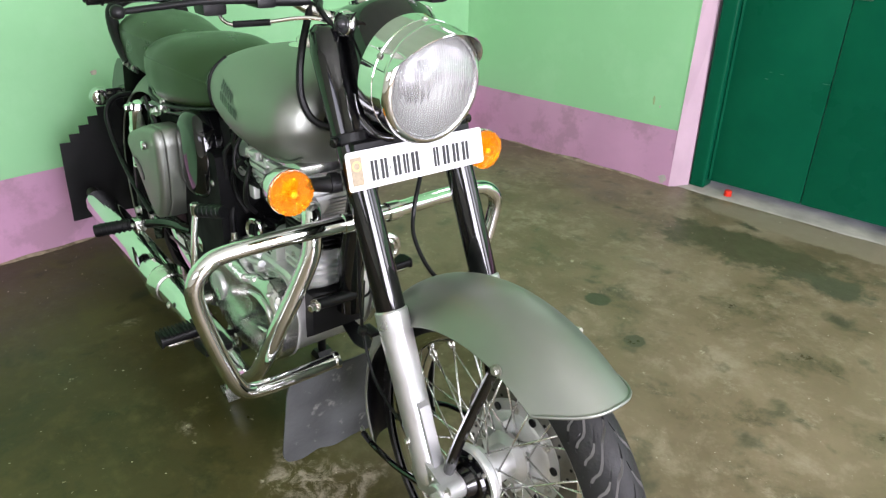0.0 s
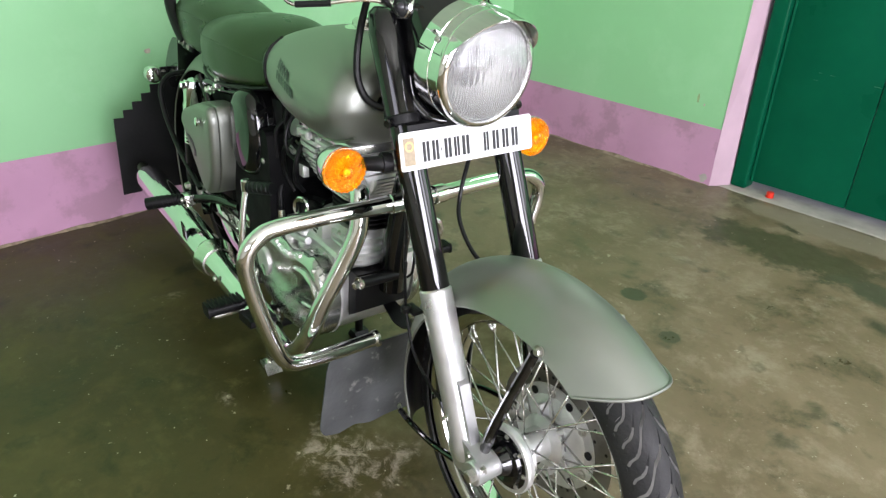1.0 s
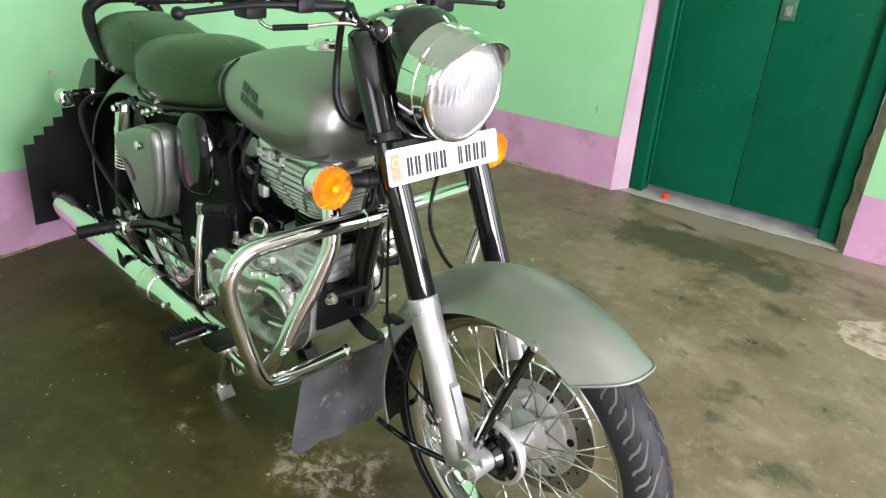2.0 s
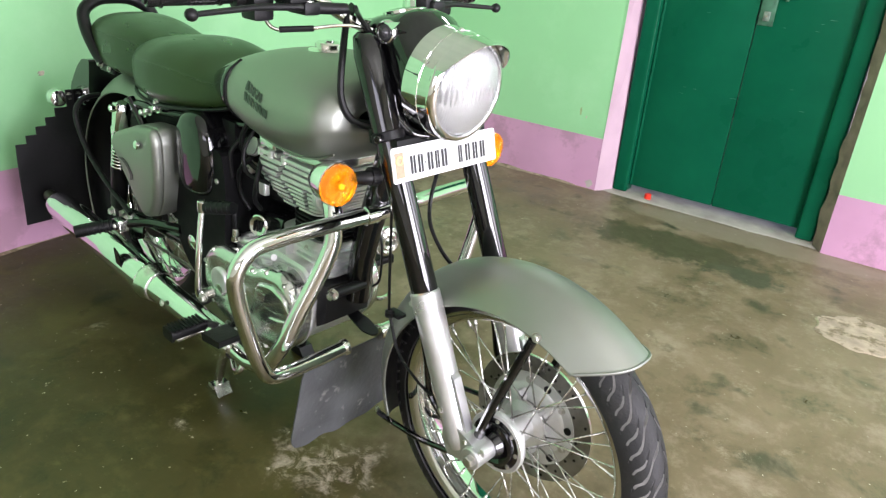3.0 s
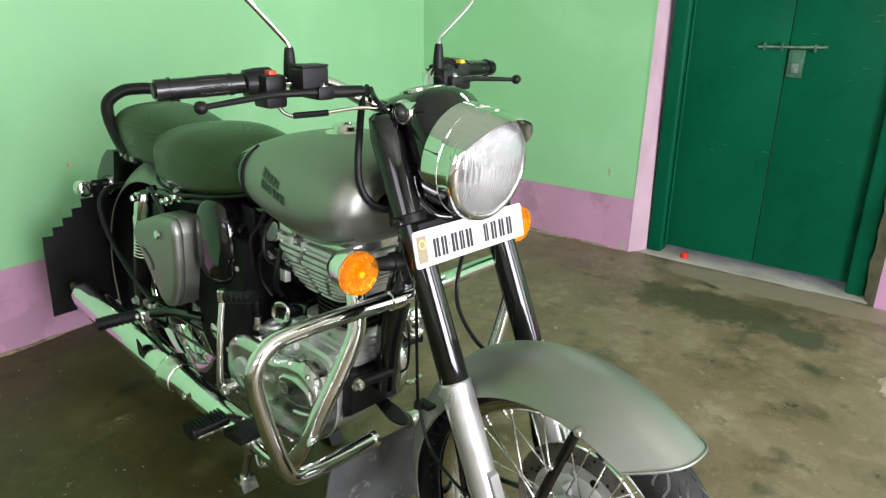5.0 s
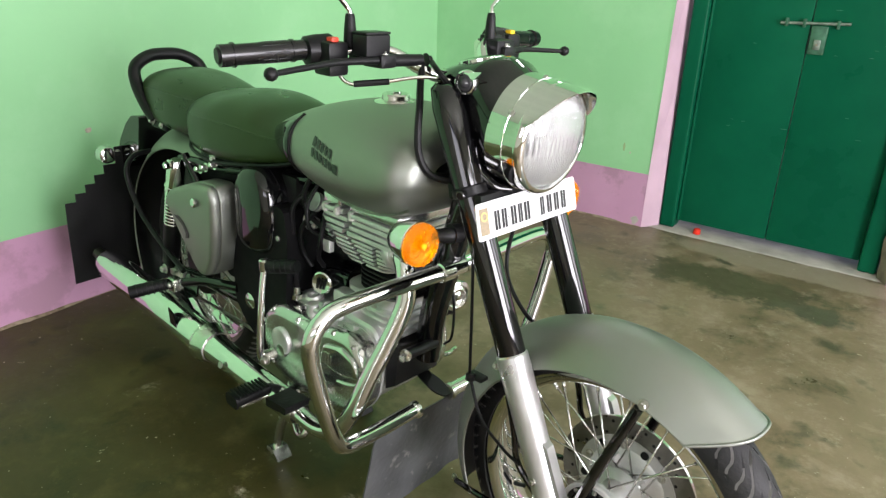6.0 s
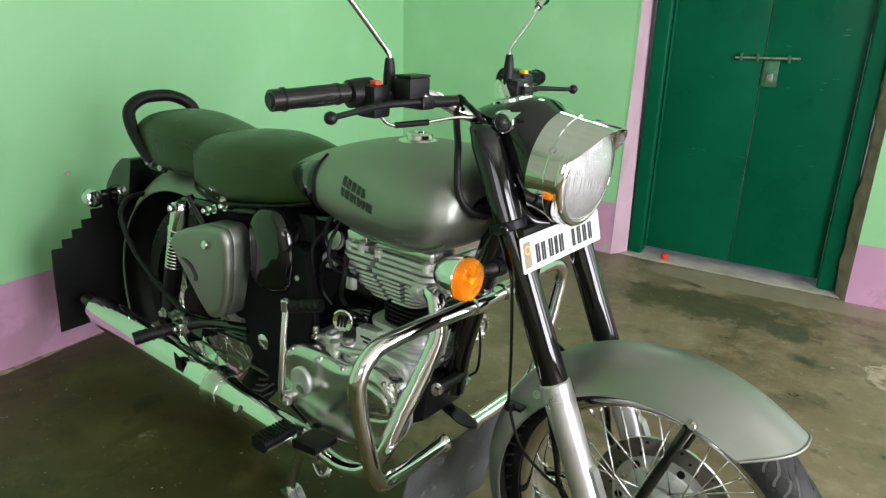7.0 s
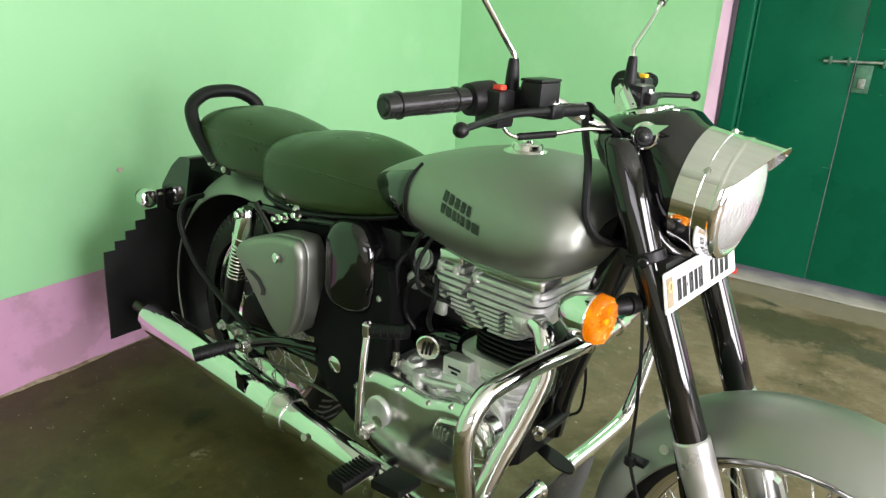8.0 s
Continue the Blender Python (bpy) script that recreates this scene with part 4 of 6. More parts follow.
def fork_leg(s):
    y = s * 0.105
    ear_rows = []
    for z, back, ahead, half in ((1.03, 0.012, 0.02, 0.012), (1.022, 0.022, 0.03, 0.022), (0.99, 0.027, 0.034, 0.029), (0.94, 0.027, 0.032, 0.029), (0.90, 0.027, 0.029, 0.028), (0.866, 0.027, 0.0275, 0.027)):
        c = on_fork(z, y)
        ear_rows.append([(c.x + (ahead if math.cos(a) > 0 else back) * math.cos(a), c.y + half * math.sin(a), z) for a in (2 * math.pi * k / 28 for k in range(28))])
    ear = skin(ear_rows)
    sh = part("fork_shroud", lathe([(0, 0.0245), (0.001, 0.0255), (0.292, 0.0255), (0.297, 0.0235)], on_fork(0.852, y), FD, 28), BLACK, bike, "gloss black fork shroud")
    part("upper_shroud", ear, BLACK, sh)
    part("collar", lathe([(0, 0.028), (0.002, 0.0305), (0.016, 0.0305), (0.018, 0.028)], on_fork(0.868, y), FD, 28), SATIN, sh)
    part("clamp_bolt", lathe([(0, 0.008), (0.02, 0.008), (0.022, 0.006)], on_fork(0.862, s * 0.124, 0.008), (0.3, s, 0), 12), BLACK, sh)
    leg = part("fork_leg", lathe([(-0.006, 0.0225), (0.0, 0.0285), (0.03, 0.029), (0.10, 0.0275), (0.24, 0.0265), (0.285, 0.027), (0.305, 0.024), (0.312, 0.015)], on_fork(0.592, y), FD, 28), FORKSIL, bike, "silver painted fork leg")
    low = on_fork(0.33, y)
    rib = [on_fork(0.458, y, 0.024), on_fork(0.452, y, 0.033), on_fork(0.36, y, 0.034), on_fork(0.345, y, 0.030)]
    bm = skin([[p + Vector((dx, dy, dz)) for dx, dy, dz in ((-0.015, -0.010, 0.004), (0.003, -0.010, 0), (0.003, 0.010, 0), (-0.015, 0.010, 0.004))] for p in rib])
    part("leg_rib", bm, FORKSIL, leg, sharp=20)
    lug = lathe([(-0.034, 0.020), (-0.032, 0.022), (0.030, 0.022), (0.034, 0.018)], (1.368, s * 0.098, 0.3205), (0, 1, 0), 28)
    part("axle_lug", lug, FORKSIL, leg, "cast axle lug")
    web = skin([[Vector((x, y + k, z)) for x, z in ((1.295, 0.372), (1.372, 0.342), (1.378, 0.302), (1.31, 0.290), (1.288, 0.32))] for k in (-0.018, -0.014, 0.014, 0.018)])
    part("axle_web", web, FORKSIL, leg, sharp=20)
    for dx, dz in ((0.016, 0.016), (-0.020, 0.022)):
        at_bolt("lug_bolt", (1.366 + dx, s * 0.117, 0.318 + dz), (0, s, 0.2), 0.0055, leg, h=0.010)
    at_bolt("axle_nut", (1.371, s * 0.130, 0.3205), (0, s, 0), 0.012, leg, h=0.014)
    at_bolt("drain_bolt", on_fork(0.385, s * 0.131, -0.004), (-0.2, s, 0), 0.005, leg)


sides(fork_leg)
part("fork_yoke", skin([[(x, y, z) for x, z in ((1.045, 0.868), (1.12, 0.862), (1.125, 0.838), (1.05, 0.843))] for y in (-0.12, -0.115, 0.115, 0.12)]), SATIN, bike, "black lower fork yoke", sharp=20)
part("steering_head", tube([(0.985, 0, 1.0), (1.05, 0, 0.85)], 0.032, 20, smooth=False), BLACK, bike)

HC, HD = Vector((1.163, 0, 0.9505)), Vector((1, 0, -0.09)).normalized()


def nacelle():
    rings = []
    for x, w, zc, top, bot, n in ((1.118, 0.093, 0.954, 0.094, 0.094, 2.0), (1.098, 0.094, 0.957, 0.099, 0.092, 2.1), (1.078, 0.092, 0.962, 0.109, 0.089, 2.4), (1.052, 0.088, 0.972, 0.103, 0.086, 2.7), (1.03, 0.083, 0.985, 0.084, 0.080, 2.8), (0.995, 0.077, 1.0, 0.062, 0.062, 2.9), (0.96, 0.066, 1.01, 0.042, 0.045, 2.9), (0.938, 0.048, 1.018, 0.025, 0.03, 2.7), (0.93, 0.01, 1.02, 0.006, 0.01, 2.2)):
        ring = []
        for k in range(40):
            a = 2 * math.pi * k / 40
            c, sn = math.cos(a), math.sin(a)
            ring.append((x, w * math.copysign(abs(c) ** (2 / n), c), zc + (top if sn > 0 else bot) * math.copysign(abs(sn) ** (2 / n), sn)))
        rings.append(ring)
    return skin(rings)


nac = part("nacelle", nacelle(), BLACK, bike, "gloss black headlamp nacelle", sharp=60)
spd = part("speedometer", lathe([(0, 0.043), (0.012, 0.043), (0.014, 0.040)], (1.005, 0, 1.052), (-0.26, 0, 1), 40), CHROME, nac, "chrome speedometer rim")
part("dial_glass", lathe([(0.0142, 0.0395), (0.0165, 0.03), (0.0175, 0.001)], (1.005, 0, 1.052), (-0.26, 0, 1), 40), BLACK, spd)
for s in (-1, 1):
    k = part("pilot_lamp", lathe([(0, 0.022), (0.005, 0.0215), (0.009, 0.0195), (0.010, 0.0172), (0.005, 0.0165)], (1.04, s * 0.079, 1.034), (0.25, s, 0.1), 28), CHROME, nac, "chrome rimmed pilot lamp")
    part("lens", lathe([(0.005, 0.0163), (0.010, 0.0125), (0.0105, 0.0085), (0.016, 0.006), (0.019, 0.001)], (1.04, s * 0.079, 1.034), (0.25, s, 0.1), 24), LENSGREY, k)
    if s < 0:
        fin = skin([[(1.042 + dx, s * (0.081 + dy), z) for dx, z in ((-0.018, 1.050), (0.034, 1.056), (0.014, 1.038))] for dy in (0, 0.004)])
        part("lamp_fin", fin, CHROME, k, smooth=False)
    mous = tube([(1.07, s * 0.086, 0.93), (1.08, s * 0.085, 0.895), (1.105, s * 0.07, 0.868), (1.125, s * 0.045, 0.862)], [0.012, 0.011, 0.010, 0.006], 12)
    part("nacelle_lip", mous, BLACK, nac)
shell = part("headlamp", lathe([(-0.050, 0.0975), (-0.048, 0.0995), (-0.016, 0.0970), (-0.0155, 0.0978), (-0.0135, 0.0978), (-0.013, 0.0968), (0.008, 0.0945), (0.009, 0.0965), (0.014, 0.0970), (0.020, 0.0940), (0.024, 0.0890), (0.0245, 0.0855), (0.020, 0.083)], HC - HD * 0.012, HD, 72, caps=False), CHROME, bike, "chrome headlamp with a peak")
part("reflector", lathe([(0.006, 0.082), (-0.012, 0.075), (-0.035, 0.055), (-0.048, 0.028), (-0.050, 0.002)], HC, HD, 56, caps=False), REFLECTOR, shell, "silvered reflector bowl")
part("bulb", lathe([(-0.05, 0.010), (-0.035, 0.010), (-0.025, 0.008), (-0.018, 0.003)], HC, HD, 20), CHROME_WORN, shell)


LENS_R = [0.0, 0.015, 0.035, 0.055, 0.072, 0.080, 0.0835]
LENS_D = [0.028, 0.0278, 0.0262, 0.0225, 0.017, 0.0115, 0.006]


def lens_mesh():
    """A domed glass: smooth outside, moulded inside into upright flutes, wider in a wedge across the middle."""
    u = Vector((0, 1, 0))
    w = HD.cross(u).normalized()
    if w.z < 0:
        w = -w
    cols, rows = 232, 30
    front, back = [], []
    for i in range(cols + 1):
        y = -0.0828 + 0.1656 * i / cols
        h = math.sqrt(0.0832 ** 2 - y * y)
        fr, bk = [], []
        for j in range(rows + 1):
            z = -h + 2 * h * j / rows
            d = float(np.interp(math.hypot(y, z), LENS_R, LENS_D))
            wedge = abs(z + 0.004) < 0.010 + 0.10 * max(0.0, -y)
            flute = 0.00045 * math.cos(2 * math.pi * y / 0.0105) if wedge else 0.00062 * math.cos(2 * math.pi * (y + 0.05 * z) / 0.0046)
            fr.append(HC + HD * d + u * y + w * z)
            bk.append(HC + HD * (d - 0.004 + flute) + u * y + w * z)
        front.append(fr)
        back.append(bk)
    bm = skin(front, closed=False)
    skin(back, closed=False, bm=bm)
    edge = [(a[k], c[k]) for k in (0, -1) for a, c in zip(front, back)]
    half = len(edge) // 2
    for side in (edge[:half], edge[half:]):
        skin([list(p) for p in side], closed=False, bm=bm)
    bmesh.ops.remove_doubles(bm, verts=bm.verts, dist=1e-6)
    return bm


glass = part("headlamp_glass", lens_mesh(), FROST, shell, "fluted clear headlamp glass", sharp=70)
glass.visible_shadow = False


def peak():
    rows_o, rows_i = [], []
    for k in range(41):
        a = radians(-70 + 140 * k / 40)
        reach = 0.054 * max(0.0, math.cos(a * 90 / 72)) ** 0.7 + 0.003
        ro, ri = [], []
        for j in range(7):
            t = j / 6
            r = 0.0968 - 0.004 * t * math.cos(a)
            p = HC + HD * (0.002 + reach * t) + Vector((0, math.sin(a) * r, math.cos(a) * r))
            ro.append(p)
            ri.append(p - Vector((0, math.sin(a), math.cos(a))) * 0.0016)
        rows_o.append(ro + ri[::-1])
    return skin(rows_o)


part("headlamp_peak", peak(), CHROME, shell, "chrome headlamp peak", sharp=50)
for a in (-60, 60, 0):
    p = HC - HD * 0.02 + Vector((0, math.sin(radians(a)) * 0.0975, math.cos(radians(a)) * 0.0975))
    at_bolt("rim_screw", p, (0, math.sin(radians(a)), math.cos(radians(a))), 0.0038, shell, h=0.004)

# ---- number plate: plain bars instead of its characters ----
PN = Vector((1, 0, 0.24)).normalized()
PC = Vector((1.133, 0, 0.8225))
across, upw = Vector((0, 1, 0)), Vector((-0.24, 0, 1)).normalized()


def on_plate(y, v, d=0.0):
    return PC + across * y + upw * v + PN * d


def plate_box(y0, y1, v0, v1, d0, d1, bev=0.0):
    out = rounded([(y0, v0), (y1, v0), (y1, v1), (y0, v1)], bev, 4) if bev else [(y0, v0), (y1, v0), (y1, v1), (y0, v1)]
    return skin([[on_plate(p[0], p[1], d) for p in out] for d in (d0, d1)])


plate = part("number_plate", plate_box(-0.142, 0.142, -0.0315, 0.0315, 0, 0.002, 0.006), PLATE, bike, "white embossed number plate with plain bars", sharp=30)
part("plate_back", plate_box(-0.12, 0.12, -0.022, 0.022, -0.008, -0.0005), SATIN, plate)
x = -0.098
for w, gap in ((0.013, 0.006), (0.013, 0.004), (0.004, 0.004), (0.014, 0.006), (0.011, 0.006), (0.015, 0.032), (0.011, 0.009), (0.014, 0.008), (0.014, 0.008), (0.014, 0.006)):
    h = 0.003 if w < 0.006 else 0.0165
    part("plate_bar", plate_box(x, x + w * 0.42, -h - 0.004, h - 0.004, 0.0022, 0.003), INK, plate)
    if w > 0.006:
        part("plate_bar", plate_box(x + w * 0.6, x + w, -h - 0.004, h - 0.004, 0.0022, 0.003), INK, plate)
    x += w + gap
part("plate_seal", plate_box(-0.135, -0.114, -0.023, 0.022, 0.0022, 0.0028), BADGE, plate, "brown and gold seal on the plate")
part("seal_ring", lathe([(0, 0.0085), (0.0008, 0.0085), (0.0008, 0.0055), (0, 0.0055)], on_plate(-0.1245, 0.008, 0.003), PN, 24, caps=False), GOLD, plate)
for y in (-0.048, 0.06):
    at_bolt("plate_bolt", on_plate(y, 0.024, 0.002), PN, 0.0045, plate, PLATE, h=0.004)

# ---- turn signals ----


def front_indicator(s):
    c = Vector((1.058, s * 0.209, 0.784))
    body = part("turn_signal", lathe([(-0.055, 0.002), (-0.052, 0.014), (-0.040, 0.026), (-0.020, 0.035), (0.0, 0.0385), (0.006, 0.0395), (0.008, 0.0385)], c, (1, 0, 0), 40), CHROME, bike, "chrome turn signal with an amber lens")
    seg, rings = 216, []
    for d, r, amp in ((0.0082, 0.0365, 0), (0.010, 0.0375, 0.0), (0.020, 0.0362, 0.0010), (0.024, 0.033, 0.0013), (0.0262, 0.0285, 0.0013), (0.0252, 0.0275, 0.0013), (0.0268, 0.021, 0.0011), (0.0258, 0.0200, 0.0011), (0.0275, 0.013, 0.0008), (0.0265, 0.012, 0.0008), (0.028, 0.006, 0), (0.0281, 0.001, 0)):
        rings.append([c + Vector((d, 0, 0)) + Vector((amp * math.cos(36 * a), math.cos(a) * (r + amp * math.cos(24 * a)), math.sin(a) * (r + amp * math.cos(24 * a)))) for a in (2 * math.pi * k / seg for k in range(seg))])
    part("lens", skin(rings), AMBER, body, "amber ribbed lens", sharp=60).visible_shadow = False
    part("lens_back", lathe([(0.0075, 0.036), (0.0078, 0.036), (0.006, 0.012), (0.004, 0.001)], c, (1, 0, 0), 32), AMBER_IN, body)
    part("bulb", lathe([(0.005, 0.006), (0.014, 0.008), (0.020, 0.006), (0.022, 0.001)], c, (1, 0, 0), 16), AMBER_IN, body)
    part("stalk", tube([(1.085, s * 0.125, 0.79), (1.075, s * 0.15, 0.788), (1.05, s * 0.182, 0.786)], [0.016, 0.0135, 0.010], 14), RUBBER, body, "black rubber stalk")
    part("stalk_collar", lathe([(0, 0.0175), (0.014, 0.0175)], (1.082, s * 0.13, 0.79), (-0.2, s, 0), 18), SATIN, body)
    for dz in (0.028, -0.029):
        part("lens_screw", lathe([(0, 0.0028), (0.002, 0.0024)], c + Vector((0.021, 0, dz)), (1, 0, 0), 10), CHROME, body)


sides(front_indicator)

# ---- handlebar and controls ----
bar_pts = [(0.835, -0.29, 1.075), (0.862, -0.19, 1.077), (0.895, -0.125, 1.072), (0.935, -0.085, 1.045), (0.955, -0.05, 1.03), (0.957, 0, 1.028)]
bar_pts = bar_pts + [(x, -y, z) for x, y, z in reversed(bar_pts[:-1])]
bar = part("handlebar", tube(bar_pts, 0.011, 14, 6), CHROME, bike, "chrome handlebar")
for s in (-1, 1):
    part("bar_clamp", box((0.942, s * 0.045 - 0.014, 1.008), (0.975, s * 0.045 + 0.014, 1.045), 0.005), CHROME_WORN, bar)


def controls(s):
    g0, g1 = Vector((0.812, s * 0.405, 1.070)), Vector((0.842, s * 0.265, 1.0765))
    d = (g1 - g0).normalized()
    prof = [(0, 0.012), (0.001, 0.0175), (0.021, 0.0175), (0.0215, 0.0195), (0.025, 0.0195), (0.0255, 0.0165)]
    prof += [(0.03, 0.0166), (0.06, 0.0168), (0.0605, 0.0163), (0.0625, 0.0163), (0.063, 0.0168), (0.118, 0.0168), (0.1185, 0.0185), (0.124, 0.0185), (0.1245, 0.0165), (0.142, 0.0165)]
    grip = part("grip", lathe(prof, g0, d, 32), GRIP, bar, "smooth black rubber grip")
    for k in range(9):
        a = 2 * math.pi * k / 9
        u = d.orthogonal().normalized()
        q = g0 + d * 0.09 + (u * math.cos(a) + d.cross(u) * math.sin(a)) * 0.0168
        part("grip_line", tube([q - d * 0.022, q + d * 0.022], 0.0008, 6, smooth=False), GRIP, grip)
    part("bar_end", lathe([(-0.003, 0.006), (-0.003, 0.012), (0.0, 0.0135)], g0, d, 20), SATIN, bar)
    h = part("switch_housing", lathe([(0, 0.019), (0.002, 0.0235), (0.02, 0.0255), (0.046, 0.0255), (0.05, 0.0225), (0.055, 0.015)], g1 + Vector((0, 0, -0.002)), d, 24), SATIN, bar, "black switch housing")
    part("switch_block", box((0.846, min(s * 0.210, s * 0.252), 1.036), (0.892, max(s * 0.210, s * 0.252), 1.092), 0.009), SATIN, h)
    part("switch_key", box((0.868, min(s * 0.225, s * 0.240), 1.089), (0.884, max(s * 0.225, s * 0.240), 1.099), 0.003), REDSW if s < 0 else YELSW, h, "red stop switch" if s < 0 else "yellow switch")
    # lever with a ball end, and its bracket
    far = 1.0 if s < 0 else 0.875
    lev = part("lever", tube([(0.928, s * 0.160, 1.063), (0.925, s * 0.20, 1.064), (0.922, s * 0.26 * far, 1.064), (0.928, s * 0.33 * far, 1.060), (0.938, s * 0.388 * far, 1.057)], [0.0078, 0.0068, 0.0056, 0.005, 0.0045], 12), SATIN, bar, "black control lever")
    part("lever_ball", lathe([(-0.0105, 0.001), (-0.0095, 0.005), (-0.006, 0.0088), (0, 0.0105), (0.006, 0.0088), (0.0095, 0.005), (0.0105, 0.001)], (0.940, s * 0.394 * far, 1.057), (0, 1, 0), 20), SATIN, bar)
    part("lever_bracket", joined(box((0.885, min(s * 0.145, s * 0.18), 1.05), (0.938, max(s * 0.145, s * 0.18), 1.073), 0.006), box((0.862, min(s * 0.15, s * 0.19), 1.055), (0.893, max(s * 0.15, s * 0.19), 1.092), 0.006)), SATIN, bar)
    at_bolt("pivot_bolt", (0.925, s * 0.163, 1.0725), (0, 0, 1), 0.006, bar)
    # the two stems stand at different turns
    bx, by = (0.864, -0.186) if s < 0 else (0.887, 0.155)
    stem = [(0, 0, 1.128), (0, 0.002, 1.140), (-0.002, 0.012, 1.152), (-0.004, 0.066, 1.204), (-0.006, 0.115, 1.25)] if s < 0 else [(0, 0, 1.128), (-0.003, 0.004, 1.138), (-0.008, 0.016, 1.150), (-0.018, 0.09, 1.195), (-0.026, 0.145, 1.234)]
    stem = [(bx + dx, by + s * dy, z) for dx, dy, z in stem]
    m = part("mirror", tube(stem, 0.0046, 12, 6), CHROME, bike, "round mirror on a bent chrome stem")
    part("boot", lathe([(0, 0.012), (0.012, 0.0115), (0.03, 0.0105), (0.05, 0.0085), (0.056, 0.007)], (bx, by, 1.078), (0, 0, 1), 18), RUBBER, m, "black rubber boot")
    tip = Vector(stem[-1])
    part("joint", lathe([(-0.010, 0.004), (-0.008, 0.0085), (0.008, 0.0085), (0.010, 0.004)], tip, (-0.2, s * 0.8, 0.6), 16), CHROME, m)
    part("mirror_head", lathe([(0.004, 0.001), (0.004, 0.044), (0.0, 0.048), (-0.010, 0.044), (-0.018, 0.026), (-0.020, 0.001)], tip + Vector((-0.008, s * 0.02, 0.045)), (-1, s * -0.15, 0.05), 36), CHROME, m)


sides(controls)
clu = part("clutch_perch", box((0.868, 0.135, 1.045), (0.925, 0.19, 1.085), 0.008), SATIN, bike, "black clutch lever perch with a pale cable guard")
part("cable_guard", skin([[(x, y, z) for x, z in ((0.885, 1.035), (0.905, 1.038), (0.898, 1.078), (0.888, 1.086), (0.879, 1.078))] for y in (0.116, 0.119, 0.129, 0.132)]), CHROME_WORN, clu, "pale grey cable guard", sharp=25)
part("switch_ring", lathe([(-0.012, 0.026), (-0.010, 0.0285), (0.010, 0.0285), (0.012, 0.026)], (0.858, 0.20, 1.076), (0.2, 1, 0), 28), SATIN, clu)
res = part("brake_reservoir", box((0.893, -0.205, 1.070), (0.930, -0.153, 1.1045), 0.003), SATIN, bike, "square black brake fluid reservoir")
part("lid", box((0.8925, -0.2055, 1.1048), (0.9305, -0.1525, 1.109), 0.0015), SATIN, res)
part("master_cylinder", tube([(0.918, -0.165, 1.062), (0.935, -0.085, 1.060)], 0.0105, 14, smooth=False), SATIN, res)
at_bolt("banjo_bolt", (0.937, -0.076, 1.06), (0.2, 1, 0), 0.008, res, SATIN, h=0.012)


def cable(name, pts, r=0.0045, mat=None, label="black control cable"):
    return part(name, tube(pts, r, 8, 8), mat or RUBBER, bike, label)


cable("clutch_cable", [(0.935, -0.082, 1.055), (0.955, -0.105, 1.02), (0.975, -0.125, 0.99), (0.985, -0.137, 0.95), (0.99, -0.138, 0.91), (1.005, -0.128, 0.878), (1.03, -0.105, 0.866), (1.05, -0.07, 0.87)], 0.0065)
cable("throttle_cable", [(0.875, -0.225, 1.045), (0.888, -0.215, 1.026), (0.905, -0.195, 1.022), (0.93, -0.16, 1.028), (0.965, -0.11, 1.036), (1.0, -0.06, 1.03)], 0.0032, CHROME_WORN)
part("cable_sleeve", tube([(0.897, -0.206, 1.023), (0.932, -0.157, 1.028)], 0.0055, 10, smooth=False), RUBBER, bike)
cable("front_brake_hose", [(0.945, -0.07, 1.058), (0.985, -0.09, 1.045), (1.01, -0.06, 1.0), (1.04, -0.03, 0.95)], 0.005)
cable("left_cable", [(0.93, 0.085, 1.055), (0.965, 0.11, 1.03), (0.99, 0.10, 0.96), (1.0, 0.08, 0.9)], 0.005)
cable("brake_hose", [(1.095, 0.045, 0.845), (1.062, 0.06, 0.765), (1.055, 0.05, 0.69), (1.078, 0.034, 0.645), (1.118, 0.040, 0.592), (1.15, 0.07, 0.55)], 0.0042)
cable("speedometer_cable", [(1.05, -0.06, 0.86), (1.09, -0.095, 0.74), (1.107, -0.108, 0.62), (1.108, -0.106, 0.54), (1.111, -0.104, 0.50), (1.145, -0.108, 0.432), (1.205, -0.112, 0.398), (1.245, -0.112, 0.386)], 0.003)
guide = part("cable_guide", lathe([(-0.008, 0.006), (-0.005, 0.010), (0.005, 0.010), (0.008, 0.006)], (1.110, -0.104, 0.505), (0.1, 0, 1), 16), SATIN, bike)
part("guide_tab", box((1.098, -0.104, 0.500), (1.135, -0.082, 0.508), 0.003), SATIN, guide)

